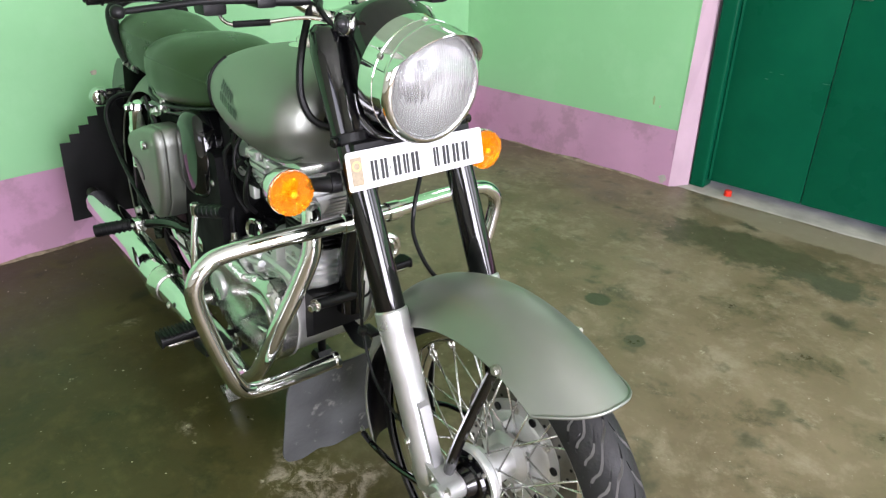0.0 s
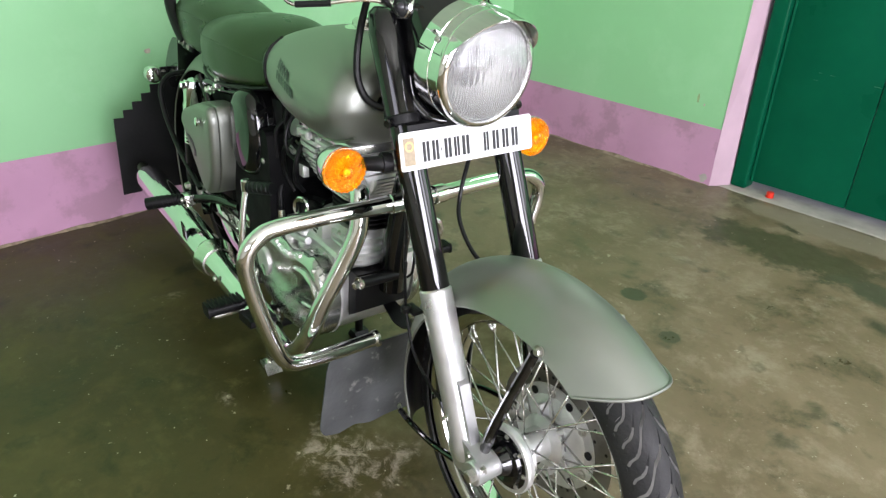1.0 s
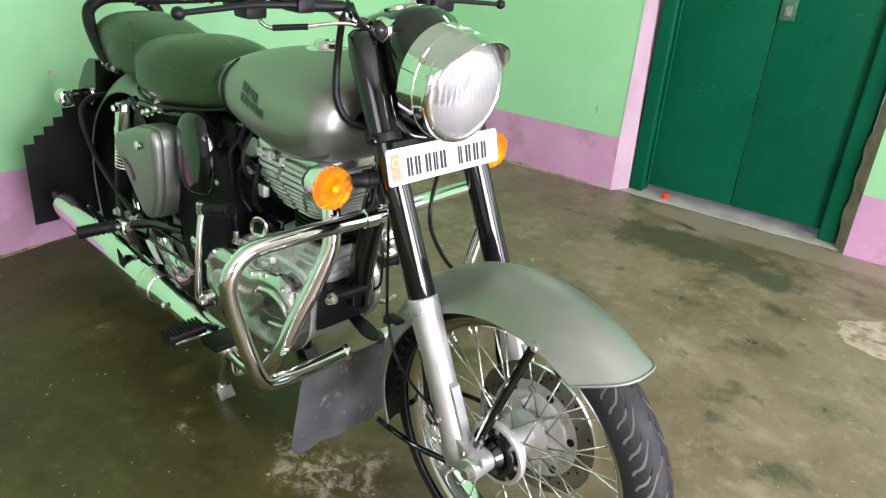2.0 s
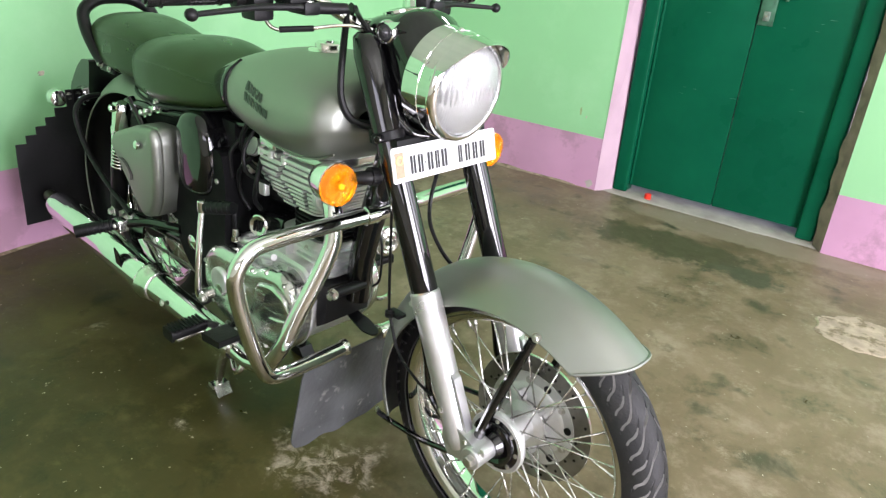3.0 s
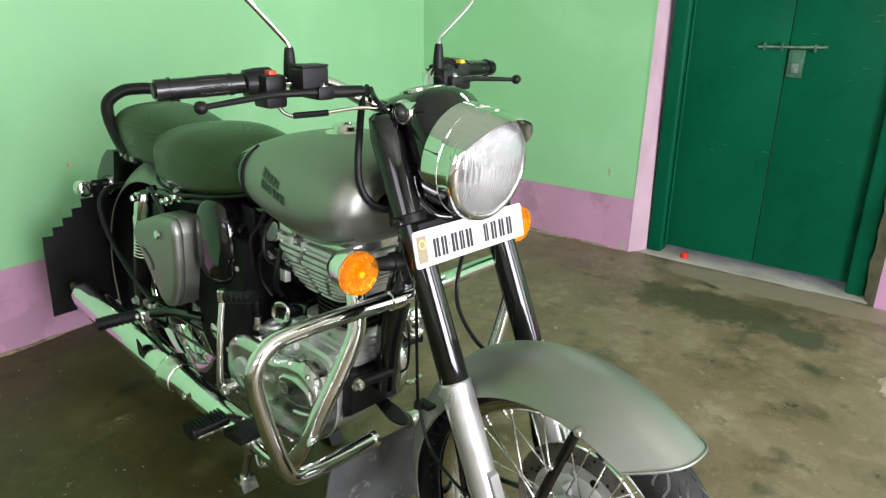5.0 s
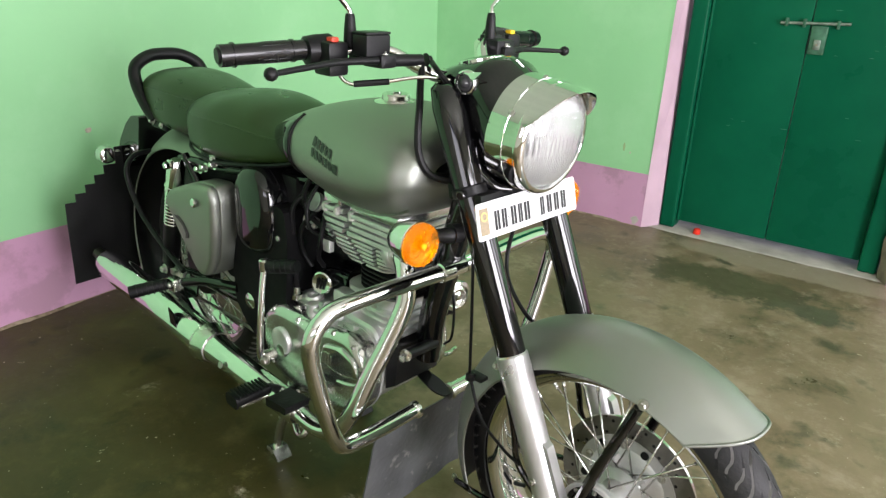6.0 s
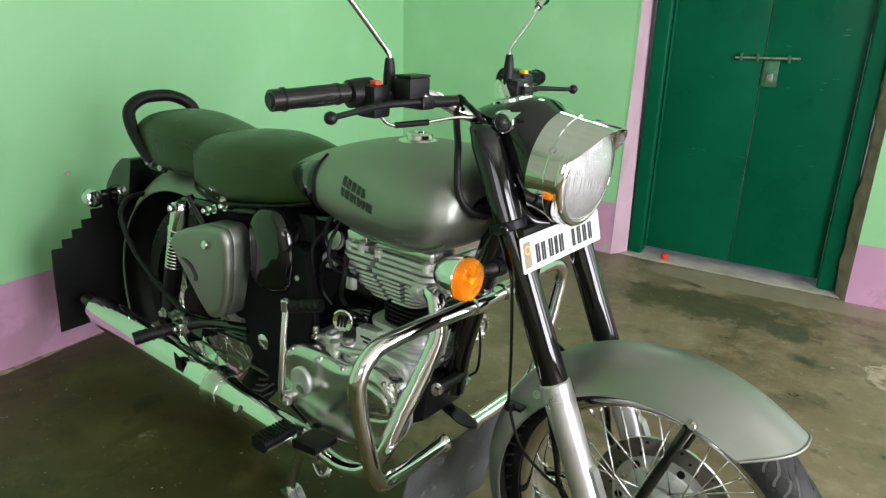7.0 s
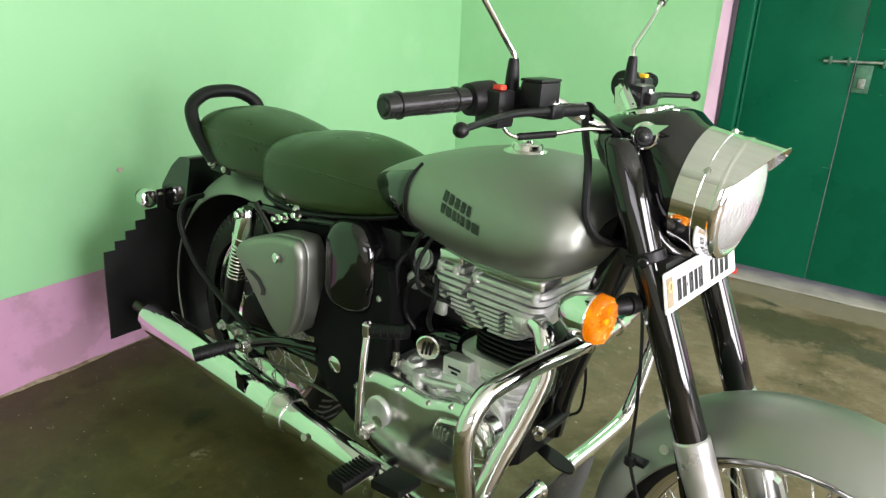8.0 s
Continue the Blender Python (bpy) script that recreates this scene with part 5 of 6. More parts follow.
# ---- frame ----
frame_tube = part("frame", tube([(1.02, 0, 0.90), (0.962, -0.006, 0.70), (0.918, -0.008, 0.54), (0.898, -0.004, 0.42)], 0.029, 16, 6), BLACK, bike, "black tubular frame")
for s in (-1, 1):
    part("top_tube", tube([(1.0, 0, 0.93), (0.86, s * 0.04, 0.80), (0.6, s * 0.07, 0.760), (0.30, s * 0.12, 0.733), (0.19, s * 0.13, 0.726), (0.09, s * 0.135, 0.718)], 0.0125, 12, 6), BLACK, frame_tube)
    part("seat_stay", tube([(0.12, s * 0.14, 0.735), (0.26, s * 0.13, 0.58), (0.40, s * 0.12, 0.43), (0.48, s * 0.115, 0.36)], 0.0115, 12, 6), BLACK, frame_tube)
    part("swingarm", tube([(0.49, s * 0.10, 0.385), (0.3, s * 0.108, 0.378), (0.1, s * 0.112, 0.366), (-0.04, s * 0.112, 0.352)], [0.020, 0.018, 0.016, 0.013], 14, 6), BLACK, frame_tube)
    part("foot_plate", skin([[(x, s * y, z) for x, z in ((0.50, 0.33), (0.66, 0.315), (0.67, 0.285), (0.56, 0.225), (0.48, 0.26))] for y in (0.118, 0.128)]), SATIN, frame_tube, sharp=20)
part("side_panel", skin([[(p[0], y, p[1]) for p in rounded([(0.332, 0.40), (0.375, 0.35), (0.48, 0.29), (0.545, 0.35), (0.565, 0.47), (0.58, 0.62), (0.57, 0.70), (0.40, 0.70), (0.335, 0.5)], 0.02, 3)] for y in (0.13, 0.14, -0.135, -0.142)]), SOOT, frame_tube, "black gloss frame panel", sharp=25)
part("panel_badge", lathe([(0, 0.021), (0.003, 0.021), (0.005, 0.018), (0.0055, 0.001)], (0.409, -0.143, 0.418), (0, -1, 0), 32), CHROME, frame_tube, "round silver badge")
part("battery_box", box((0.12, -0.10, 0.445), (0.56, 0.10, 0.765), 0.02), SATIN, bike, "black battery box")
# added black sheet closes the gap behind the tool box and darkens it
part("gap_sheet", skin([[(p[0], y, p[1]) for p in rounded([(0.10, 0.60), (0.115, 0.72), (0.36, 0.74), (0.38, 0.46), (0.27, 0.43), (0.20, 0.47)], 0.02, 3)] for y in (-0.104, -0.116)]), SOOT, bike, "black sheet added to darken the gap behind the tool box", sharp=25)
part("airbox_duct", tube([(0.50, -0.05, 0.70), (0.60, -0.045, 0.705), (0.66, -0.03, 0.71)], [0.05, 0.035, 0.028], 20), RUBBER, bike)
for p in ((0.545, -0.138, 0.625), (0.28, -0.145, 0.757), (0.535, -0.115, 0.56)):
    at_bolt("frame_bolt", p, (0, -1, 0), 0.007, frame_tube, h=0.008)
for dx in (0, 0.028, 0.075):
    at_bolt("seat_bolt", (0.205 + dx, -0.142, 0.715 + dx * 0.35), (0, -1, 0.2), 0.008, frame_tube, CHROME_WORN, h=0.016)
part("seat_spring", tube([(0.215 + 0.013 * math.cos(a), -0.105 + 0.013 * math.sin(a), 0.735 + 0.0018 * k) for k, a in enumerate(i * 0.7 for i in range(26))], 0.003, 6, 2), CHROME_WORN, bike, "chrome seat spring")
part("frame_loom", tube([(0.62, -0.09, 0.79), (0.60, -0.105, 0.74), (0.61, -0.10, 0.69), (0.66, -0.085, 0.66)], 0.006, 8), RUBBER, frame_tube)
part("frame_loom", tube([(0.64, -0.085, 0.78), (0.625, -0.115, 0.72), (0.64, -0.12, 0.67), (0.70, -0.10, 0.655)], 0.0045, 8), RUBBER, frame_tube)

# ---- tool box and air filter drum ----
BOX = rounded([(0.102, 0.620), (0.127, 0.655), (0.262, 0.703), (0.346, 0.711), (0.362, 0.68), (0.358, 0.60), (0.344, 0.52), (0.312, 0.468), (0.268, 0.452), (0.232, 0.480)], 0.026, 5)
tb = part("tool_box", slab(BOX, -0.132, -0.180, 0.004, 3), GUN, bike, "gunmetal grey tool box with a chrome knob", sharp=45)
BOX2 = inset(BOX, 0.002)
part("lid", slab(BOX2, -0.1815, -0.204, 0.016, 7, dome=0.004), GUN, tb, "rounded tool box lid", sharp=45)
part("seam", skin([[(p[0], y, p[1]) for p in inset(BOX, 0.0045)] for y in (-0.178, -0.184)]), SATIN, tb, sharp=45)
part("knob", lathe([(0, 0.006), (0.003, 0.0115), (0.008, 0.0115), (0.0105, 0.009), (0.011, 0.001)], (0.291, -0.2065, 0.660), (0, -1, 0.05), 24), CHROME, tb, "chrome knob")
part("lid_mark", skin([[(x, y, z) for x, z in ((0.168, 0.598), (0.195, 0.600), (0.222, 0.588), (0.240, 0.566), (0.238, 0.552), (0.222, 0.548), (0.226, 0.562), (0.212, 0.580), (0.19, 0.590))] for y in (-0.2075, -0.2085)]), LOGO, tb, "dark transfer on the lid", smooth=False)
DRUM = rounded([(0.38, 0.60), (0.385, 0.735), (0.42, 0.772), (0.48, 0.775), (0.525, 0.74), (0.535, 0.66), (0.52, 0.585), (0.47, 0.56), (0.41, 0.565)], 0.03, 5)
dr = part("air_filter_drum", slab(DRUM, -0.05, -0.165, 0.03, 6, dome=0.006), BLACK, bike, "gloss black air filter drum", sharp=50)
part("drum_band", skin([[(p[0], y, p[1]) for p in inset(DRUM, -0.002)] for y in (-0.112, -0.118)]), BLACK, dr)
part("drum_band", skin([[(p[0], y, p[1]) for p in inset(DRUM, -0.002)] for y in (-0.072, -0.078)]), CHROME_WORN, dr, "thin bright clamp band")

# ---- shock absorbers ----


def shock(s):
    top, bot = Vector((0.110, s * 0.160, 0.714)), Vector((-0.020, s * 0.148, 0.372))
    d = (bot - top).normalized()
    sh = part("shock_absorber", lathe([(-0.01, 0.012), (0.0, 0.019), (0.008, 0.0235), (0.070, 0.0245), (0.072, 0.027), (0.086, 0.027), (0.088, 0.023)], top, d, 28), CHROME, bike, "chrome rear shock absorber")
    part("damper", lathe([(0.085, 0.014), (0.19, 0.014), (0.195, 0.024), (0.21, 0.025), (0.34, 0.023), (0.36, 0.012)], top, d, 20), SATIN, sh)
    u = d.orthogonal().normalized()
    w = d.cross(u)
    coil = [top + d * (0.088 + 0.110 * k / 150) + (u * math.cos(k * 2 * math.pi / 15) + w * math.sin(k * 2 * math.pi / 15)) * 0.0215 for k in range(151)]
    part("spring", tube(coil, 0.0038, 8, 1), CHROME, sh, "chrome coil spring")
    at_bolt("shock_nut", top + Vector((0, s * 0.018, -0.003)), (0, s, 0), 0.010, sh, CHROME, h=0.016)
    at_bolt("shock_nut", bot + Vector((0, s * 0.016, 0)), (0, s, 0), 0.010, sh, h=0.014)


sides(shock)
part("guard_bar", tube([(-0.212, -0.085, 0.672), (-0.210, -0.135, 0.666), (-0.195, -0.168, 0.635), (-0.170, -0.174, 0.58), (-0.115, -0.172, 0.515), (-0.005, -0.172, 0.455), (0.11, -0.17, 0.408)], 0.0075, 12), SATIN, bike, "black clothing guard bar")
at_bolt("axle_nut", (0, -0.13, 0.352), (0, -1, 0), 0.013, rear, h=0.02).matrix_local = pose(0, -0.128, 0, 90, 0, 0)
part("adjuster", box((-0.05, -0.138, 0.338), (0.03, -0.122, 0.366), 0.003), STEEL, bike, "chain adjuster plate")
part("brake_rod", tube([(0.52, -0.095, 0.285), (0.25, -0.10, 0.29), (0.02, -0.10, 0.28)], 0.0042, 8, smooth=False), STEEL, bike, "plated brake rod")

# ---- exhaust ----
muf = part("silencer", lathe([(0, 0.026), (0.01, 0.031), (0.30, 0.0345), (0.35, 0.036), (0.37, 0.0435), (0.98, 0.0455), (1.02, 0.040), (1.035, 0.026), (1.037, 0.020), (1.0, 0.019)], (0.70, -0.208, 0.262), (-1.038, -0.005, 0.048), 40), CHROME, bike, "long chrome exhaust silencer")
part("clamp", lathe([(-0.030, 0.0380), (-0.028, 0.0440), (-0.010, 0.0480), (0.006, 0.0540), (0.012, 0.0550), (0.015, 0.0535), (0.016, 0.0495), (0.026, 0.0490), (0.028, 0.046)], (0.312, -0.2095, 0.2805), (-1.038, -0.005, 0.048), 40), CHROME_WORN, muf, "bright conical silencer clamp")
part("heat_shield_bolt", bolt(0.006, 0.005), STEEL, muf).matrix_local = Matrix.Translation((0.43, -0.250, 0.285)) @ Vector((0, -1, 0.35)).to_track_quat("Z", "Y").to_matrix().to_4x4()
part("tail_pipe", tube([(-0.33, -0.212, 0.312), (-0.395, -0.212, 0.318)], 0.019, 20, smooth=False), HEAT, muf, "sooted tail pipe")
part("hanger", skin([[(x, -0.166 + y, z) for x, z in ((0.115, 0.40), (0.18, 0.405), (0.16, 0.345), (0.10, 0.32), (0.085, 0.35))] for y in (0, 0.006)]), BLACK, muf, smooth=False)
part("hanger", skin([[(x, -0.252 + y, z) for x, z in ((0.17, 0.345), (0.195, 0.335), (0.215, 0.285), (0.175, 0.300))] for y in (0, 0.004)]), BLACK, muf, smooth=False)
hp = part("exhaust_pipe", tube([(0.917, -0.094, 0.655), (0.927, -0.099, 0.628), (0.93, -0.108, 0.585), (0.915, -0.135, 0.51), (0.895, -0.168, 0.43), (0.872, -0.196, 0.345), (0.835, -0.210, 0.288), (0.77, -0.211, 0.262), (0.69, -0.208, 0.262)], 0.0195, 18, 8), CHROME, bike, "chrome exhaust pipe")
part("exhaust_elbow", tube([(0.866, -0.066, 0.667), (0.886, -0.078, 0.671), (0.906, -0.088, 0.666), (0.919, -0.095, 0.650), (0.926, -0.098, 0.630)], 0.0205, 18, 6), CHROME, hp, "chrome elbow at the exhaust port")
part("port_flange", lathe([(-0.008, 0.027), (0.006, 0.027), (0.008, 0.024), (0.012, 0.022)], (0.874, -0.070, 0.669), (1, -0.32, -0.1), 28), ALLOY, hp)

# ---- crash guard ----
GX = 0.948
loop = [(GX + 0.036, 0.0, 0.662), (GX + 0.030, -0.08, 0.660), (GX + 0.012, -0.19, 0.654), (GX, -0.285, 0.646), (GX, -0.322, 0.632), (GX - 0.002, -0.342, 0.604), (GX - 0.006, -0.342, 0.56), (GX - 0.012, -0.318, 0.46), (GX - 0.018, -0.287, 0.365), (GX - 0.022, -0.262, 0.328), (GX - 0.024, -0.22, 0.318), (GX - 0.028, -0.14, 0.312), (GX - 0.032, -0.055, 0.310)]
cg = part("crash_guard", tube(loop, 0.0165, 18, 8), CHROME, bike, "chrome tubular crash guard")
part("guard_loop", tube([(x, -y * (1 + 0.07 * min(1, abs(y) / 0.3)), z) for x, y, z in loop], 0.0165, 18, 8), CHROME, cg)
for s in (-1, 1):
    part("guard_sleeve", lathe([(0, 0.0175), (0.001, 0.0195), (0.028, 0.0195), (0.029, 0.0175)], (GX + 0.036, s * 0.035, 0.662), (-0.08, s, -0.02), 24), CHROME, cg)
    part("guard_foot", lathe([(0, 0.0165), (0.004, 0.020), (0.012, 0.020), (0.014, 0.015)], (GX - 0.031, s * 0.062, 0.310), (0, -s, 0), 24), CHROME_WORN, cg)
    if s < 0:
        at_bolt("guard_bolt", (GX - 0.014, s * 0.104, 0.474), (0.4, s, 0), 0.009, cg, CHROME_WORN, h=0.018)
part("guard_bracket", tube([(0.932, -0.102, 0.474), (0.928, -0.05, 0.469), (0.925, -0.01, 0.466)], 0.012, 14), SATIN, cg)
reg = part("regulator_box", skin([[(x, y, z) for x, z in ((0.858, 0.468), (0.898, 0.470), (0.888, 0.372), (0.858, 0.352))] for y in (-0.090, -0.086, 0.034, 0.038)]), SATIN, bike, "black box below the front frame tube", sharp=20)
part("box_rib", box((0.8950, -0.06, 0.448), (0.8975, 0.03, 0.451)), RUBBER, reg)
part("tongue", skin([[(p[0], p[1], 0.352 - 0.2 * (p[0] - 0.885) + dz) for p in rounded([(0.86, -0.005), (0.93, -0.015), (0.957, -0.003), (0.955, 0.019), (0.915, 0.029), (0.86, 0.025)], 0.014, 4)] for dz in (0, 0.004)]), SATIN, bike, "black bracket tongue", smooth=False)
horn = part("horn", lathe([(-0.02, 0.02), (-0.012, 0.034), (0.0, 0.037), (0.004, 0.035), (0.006, 0.028), (0.003, 0.024), (0.006, 0.018), (0.004, 0.012), (0.008, 0.006), (0.009, 0.001)], (0.880, 0.104, 0.524), (1, -0.15, 0), 36), CHROME_WORN, bike, "round chrome horn")
part("bracket", box((0.852, 0.02, 0.515), (0.862, 0.104, 0.530)), SATIN, horn)
cable("horn_wire", [(0.92, 0.02, 0.62), (0.945, 0.022, 0.56), (0.948, 0.018, 0.48), (0.925, 0.02, 0.45)], 0.003)
part("gear_lever", tube([(0.62, 0.14, 0.30), (0.72, 0.155, 0.30), (0.80, 0.16, 0.315), (0.80, 0.20, 0.318)], 0.006, 10), CHROME_WORN, bike, "gear lever with a rubber end")

# ---- engine ----
CASE = rounded([(0.465, 0.30), (0.47, 0.44), (0.53, 0.485), (0.66, 0.49), (0.72, 0.50), (0.855, 0.50), (0.862, 0.42), (0.845, 0.345), (0.79, 0.275), (0.71, 0.24), (0.62, 0.23), (0.52, 0.245)], 0.035, 5)
eng = part("engine", skin([[(p[0], y, p[1]) for p in inset(CASE, d)] for y, d in ((0.080, 0.006), (0.074, 0), (-0.105, 0), (-0.111, 0.006))]), ALLOY, bike, "polished alloy single cylinder engine", sharp=40)
COVER = rounded([(0.478, 0.345), (0.492, 0.43), (0.545, 0.468), (0.64, 0.472), (0.70, 0.465), (0.75, 0.486), (0.82, 0.492), (0.862, 0.462), (0.878, 0.41), (0.866, 0.345), (0.828, 0.295), (0.76, 0.268), (0.64, 0.252), (0.54, 0.278)], 0.04, 6)
cov = part("engine_cover", slab(COVER, -0.112, -0.166, 0.026, 8, dome=0.004), ALLOY_POL, eng, "polished alloy clutch cover", sharp=50)
part("gasket", skin([[(p[0], y, p[1]) for p in inset(COVER, -0.001)] for y in (-0.1115, -0.1165)]), ALLOY, cov)


def disc_at(name, x, z, r, y0, y1, edge, mat, parent, label="", seg=44):
    ol = [(x + r * math.cos(a), z + r * math.sin(a)) for a in (2 * math.pi * k / seg for k in range(seg))]
    return part(name, slab(ol, y0, y1, edge, 5), mat, parent, label, sharp=50)


disc_at("kick_boss", 0.582, 0.362, 0.019, -0.166, -0.176, 0.006, ALLOY_POL, cov)
disc_at("shaft_cap", 0.580, 0.385, 0.034, -0.157, -0.1755, 0.004, ALLOY, cov)
# raised pad on the dome, with a ridge below it and an embossed mark
PAD = rounded([(0.728, 0.400), (0.742, 0.448), (0.80, 0.462), (0.852, 0.448), (0.866, 0.408), (0.80, 0.390)], 0.018, 5)
part("cover_pad", slab(PAD, -0.160, -0.1745, 0.009, 6), ALLOY_POL, cov, "raised pad on the clutch dome", sharp=60)
part("cover_ridge", tube([(0.79, -0.1685, 0.372), (0.83, -0.1680, 0.380), (0.858, -0.1665, 0.392)], 0.004, 12), ALLOY_POL, cov)
for k in range(4):
    part("emboss_bar", tube([(0.745 + k * 0.009, -0.1748, 0.404 + k * 0.002), (0.749 + k * 0.009, -0.1748, 0.436 - abs(k - 1.5) * 0.004)], 0.0022, 8, smooth=False), ALLOY_POL, cov)
part("filler_hole", lathe([(0, 0.013), (0.004, 0.012), (0.004, 0.0075), (-0.004, 0.007), (-0.004, 0.001)], (0.768, -0.158, 0.466), (0, -1, 0.25), 24), ALLOY_POL, cov)
part("filler_core", lathe([(0.0, 0.0074), (0.0012, 0.0074)], (0.768, -0.1575, 0.466), (0, -1, 0.25), 14), SATIN, cov)
n = len(COVER)
for k in range(0, n, 8):
    p = inset(COVER, 0.010)[k]
    at_bolt("cover_bolt", (p[0], -0.152, p[1]), (0, -1, 0), 0.0052, cov, h=0.012)
part("left_cover", slab(inset(COVER, 0.012), 0.078, 0.11, 0.02, 5), ALLOY_POL, eng, sharp=50)
# clutch arm, oil pipes and starter parts on top of the case
part("clutch_arm", tube([(0.655, -0.13, 0.482), (0.70, -0.135, 0.492), (0.765, -0.138, 0.508)], 0.008, 12, 4), ALLOY, eng)
part("clutch_arm", lathe([(-0.016, 0.013), (0.016, 0.013)], (0.655, -0.13, 0.482), (0, 0, 1), 18), ALLOY, eng)
part("oil_union", lathe([(0, 0.014), (0.012, 0.014), (0.013, 0.010), (0.03, 0.009), (0.032, 0.006)], (0.575, -0.118, 0.478), (0, 0, 1), 14), CHROME_WORN, eng)
part("breather_pipe", tube([(0.575, -0.118, 0.505), (0.574, -0.118, 0.55), (0.56, -0.10, 0.585)], 0.008, 10), RUBBER, eng)
for x, y, r, h in ((0.62, -0.095, 0.022, 0.03), (0.68, -0.105, 0.018, 0.026), (0.535, -0.10, 0.02, 0.022), (0.715, -0.122, 0.012, 0.014)):
    part("case_boss", lathe([(0, r), (h * 0.8, r), (h, r * 0.8), (h, r * 0.4), (h * 0.8, r * 0.35)], (x, y, 0.472), (0, -0.25, 1), 20), ALLOY, eng)
part("starter_motor", tube([(0.56, -0.03, 0.535), (0.70, -0.03, 0.535)], 0.042, 24, smooth=False), BLACK, eng, "black starter motor")
bg = part("engine_badge", lathe([(-0.03, 0.02), (0, 0.026), (0.003, 0.0265), (0.005, 0.023), (0.0045, 0.0215), (0.004, 0.001)], (0.646, -0.097, 0.535), (0.35, -1, 0.12), 32), CHROME, eng, "round chrome badge")
for k in (-1, 0, 1):
    part("badge_bar", box((-0.0025, -0.0015, -0.013), (0.0025, 0.0015, 0.013)), SATIN, bg, smooth=False).matrix_local = Matrix.Translation((0.648 + k * 0.008, -0.1025 + k * 0.0028, 0.535)) @ pose(0, 0, 0, 0, 8, 19)

# lower cylinder block with cooling fins
blk = part("cylinder", skin([[(p[0], p[1], z) for p in rounded([(0.718, -0.08), (0.866, -0.08), (0.866, 0.08), (0.718, 0.08)], 0.05, 6)] for z in (0.40, 0.43, 0.556)]), ALLOY, eng, "finned alloy cylinder block")


def fin_outline(x0, x1, half, r):
    return rounded([(x0, -half), (x1, -half), (x1, half), (x0, half)], r, 5)


def fin_plate(name, o, z, th, mat, parent):
    return part(name, skin([[(p[0], p[1], zz) for p in inset(o, d)] for zz, d in ((z - th / 2, 0.0012), (z - th / 2 + 0.0012, 0), (z + th / 2 - 0.0012, 0), (z + th / 2, 0.0012))]), mat, parent, sharp=30)


part("block_flange", skin([[(p[0], p[1], z) for p in rounded([(0.708, -0.088), (0.875, -0.088), (0.875, 0.088), (0.708, 0.088)], 0.045, 6)] for z in (0.549, 0.560)]), ALLOY, blk, sharp=30)
for k in range(4):
    fin_plate("fin", rounded([(0.772, -0.092), (0.852, -0.092), (0.878, -0.066), (0.878, 0.066), (0.86, 0.08), (0.772, 0.08)], 0.02, 5), 0.478 + k * 0.0172, 0.0062, ALLOY, blk)
part("block_plate", slab(rounded([(0.690, 0.478), (0.690, 0.536), (0.758, 0.542), (0.758, 0.486)], 0.005, 3), -0.07, -0.1, 0.003, 3), ALLOY, blk, "alloy plate with cast writing", sharp=30)
for k in range(2):
    part("plate_bar", box((0.706 + k * 0.008, -0.1012, 0.515 - k * 0.010), (0.738 - k * 0.008, -0.1002, 0.520 - k * 0.010)), SATIN, blk, smooth=False)
at_bolt("plate_bolt", (0.82, -0.089, 0.540), (0, -1, 0), 0.004, blk)
brl = part("barrel", lathe([(0.556, 0.066), (0.612, 0.066)], (0.81, 0, 0), (0, 0, 1), 40), BLACK, eng, "black finned cylinder barrel")
for k in range(5):
    fin_plate("fin", fin_outline(0.73, 0.89, 0.080, 0.06), 0.564 + k * 0.0105, 0.004, SATIN, brl)


def bowl_section(u):
    """Outline of the bowl-shaped head at height u, 0 to 1: rear end, front end, half width, corner radius."""
    k = math.sin(u * math.pi / 2)
    rear = 0.704 - 0.070 * math.sin(min(1.0, u * 1.7) * math.pi / 2) + 0.022 * max(0.0, u - 0.6) / 0.4
    return rear, 0.848 + 0.062 * k, 0.078 + 0.026 * k, 0.036 - 0.004 * u


# core coloured black to stand for the shade between the fins
hd = part("cylinder_head", skin([[(p[0], p[1], 0.614 + 0.118 * u) for p in inset(fin_outline(*bowl_section(u)), 0.028)] for u in (0, 0.15, 0.3, 0.5, 0.75, 1)]), SATIN, eng, "finned alloy cylinder head, its core black for the shade between fins", sharp=50)


def notched_fin(u, slots, wide):
    """A fin with slots cut into its right side; those of all fins stand above one another in slanting lines."""
    o = fin_outline(*bowl_section(u))
    out = []
    n = len(o)
    for i in range(n):
        out.append(o[i])
        a, c = o[i], o[(i + 1) % n]
        if abs(a.y - c.y) < 1e-4 and a.y < 0 and c.x > a.x:
            for g in slots:
                if a.x + wide < g < c.x - wide:
                    out += [Vector((g - wide, a.y)), Vector((g - wide * 0.8, a.y + 0.026)), Vector((g + wide * 0.8, a.y + 0.026)), Vector((g + wide, a.y))]
    return out


for k in range(6):
    u = 0.03 + k * 0.088
    fin_plate("fin", notched_fin(u, (0.688 - 0.09 * u, 0.722 - 0.09 * u, 0.774 - 0.065 * u, 0.812 + 0.022 * u), 0.0068), 0.614 + 0.118 * u, 0.0056, ALLOY, hd)
for k in range(3):
    u = 0.59 + k * 0.135
    fin_plate("head_band", notched_fin(u, (0.731 + 0.012 * k,), 0.008), 0.614 + 0.118 * u, 0.0098, ALLOY, hd)
part("head_top", skin([[(p[0], p[1], z) for p in inset(notched_fin(1.0, (0.742,), 0.009), d)] for z, d in ((0.7235, 0.003), (0.7255, 0.0), (0.733, 0.0), (0.736, 0.003))]), ALLOY, hd, sharp=40)
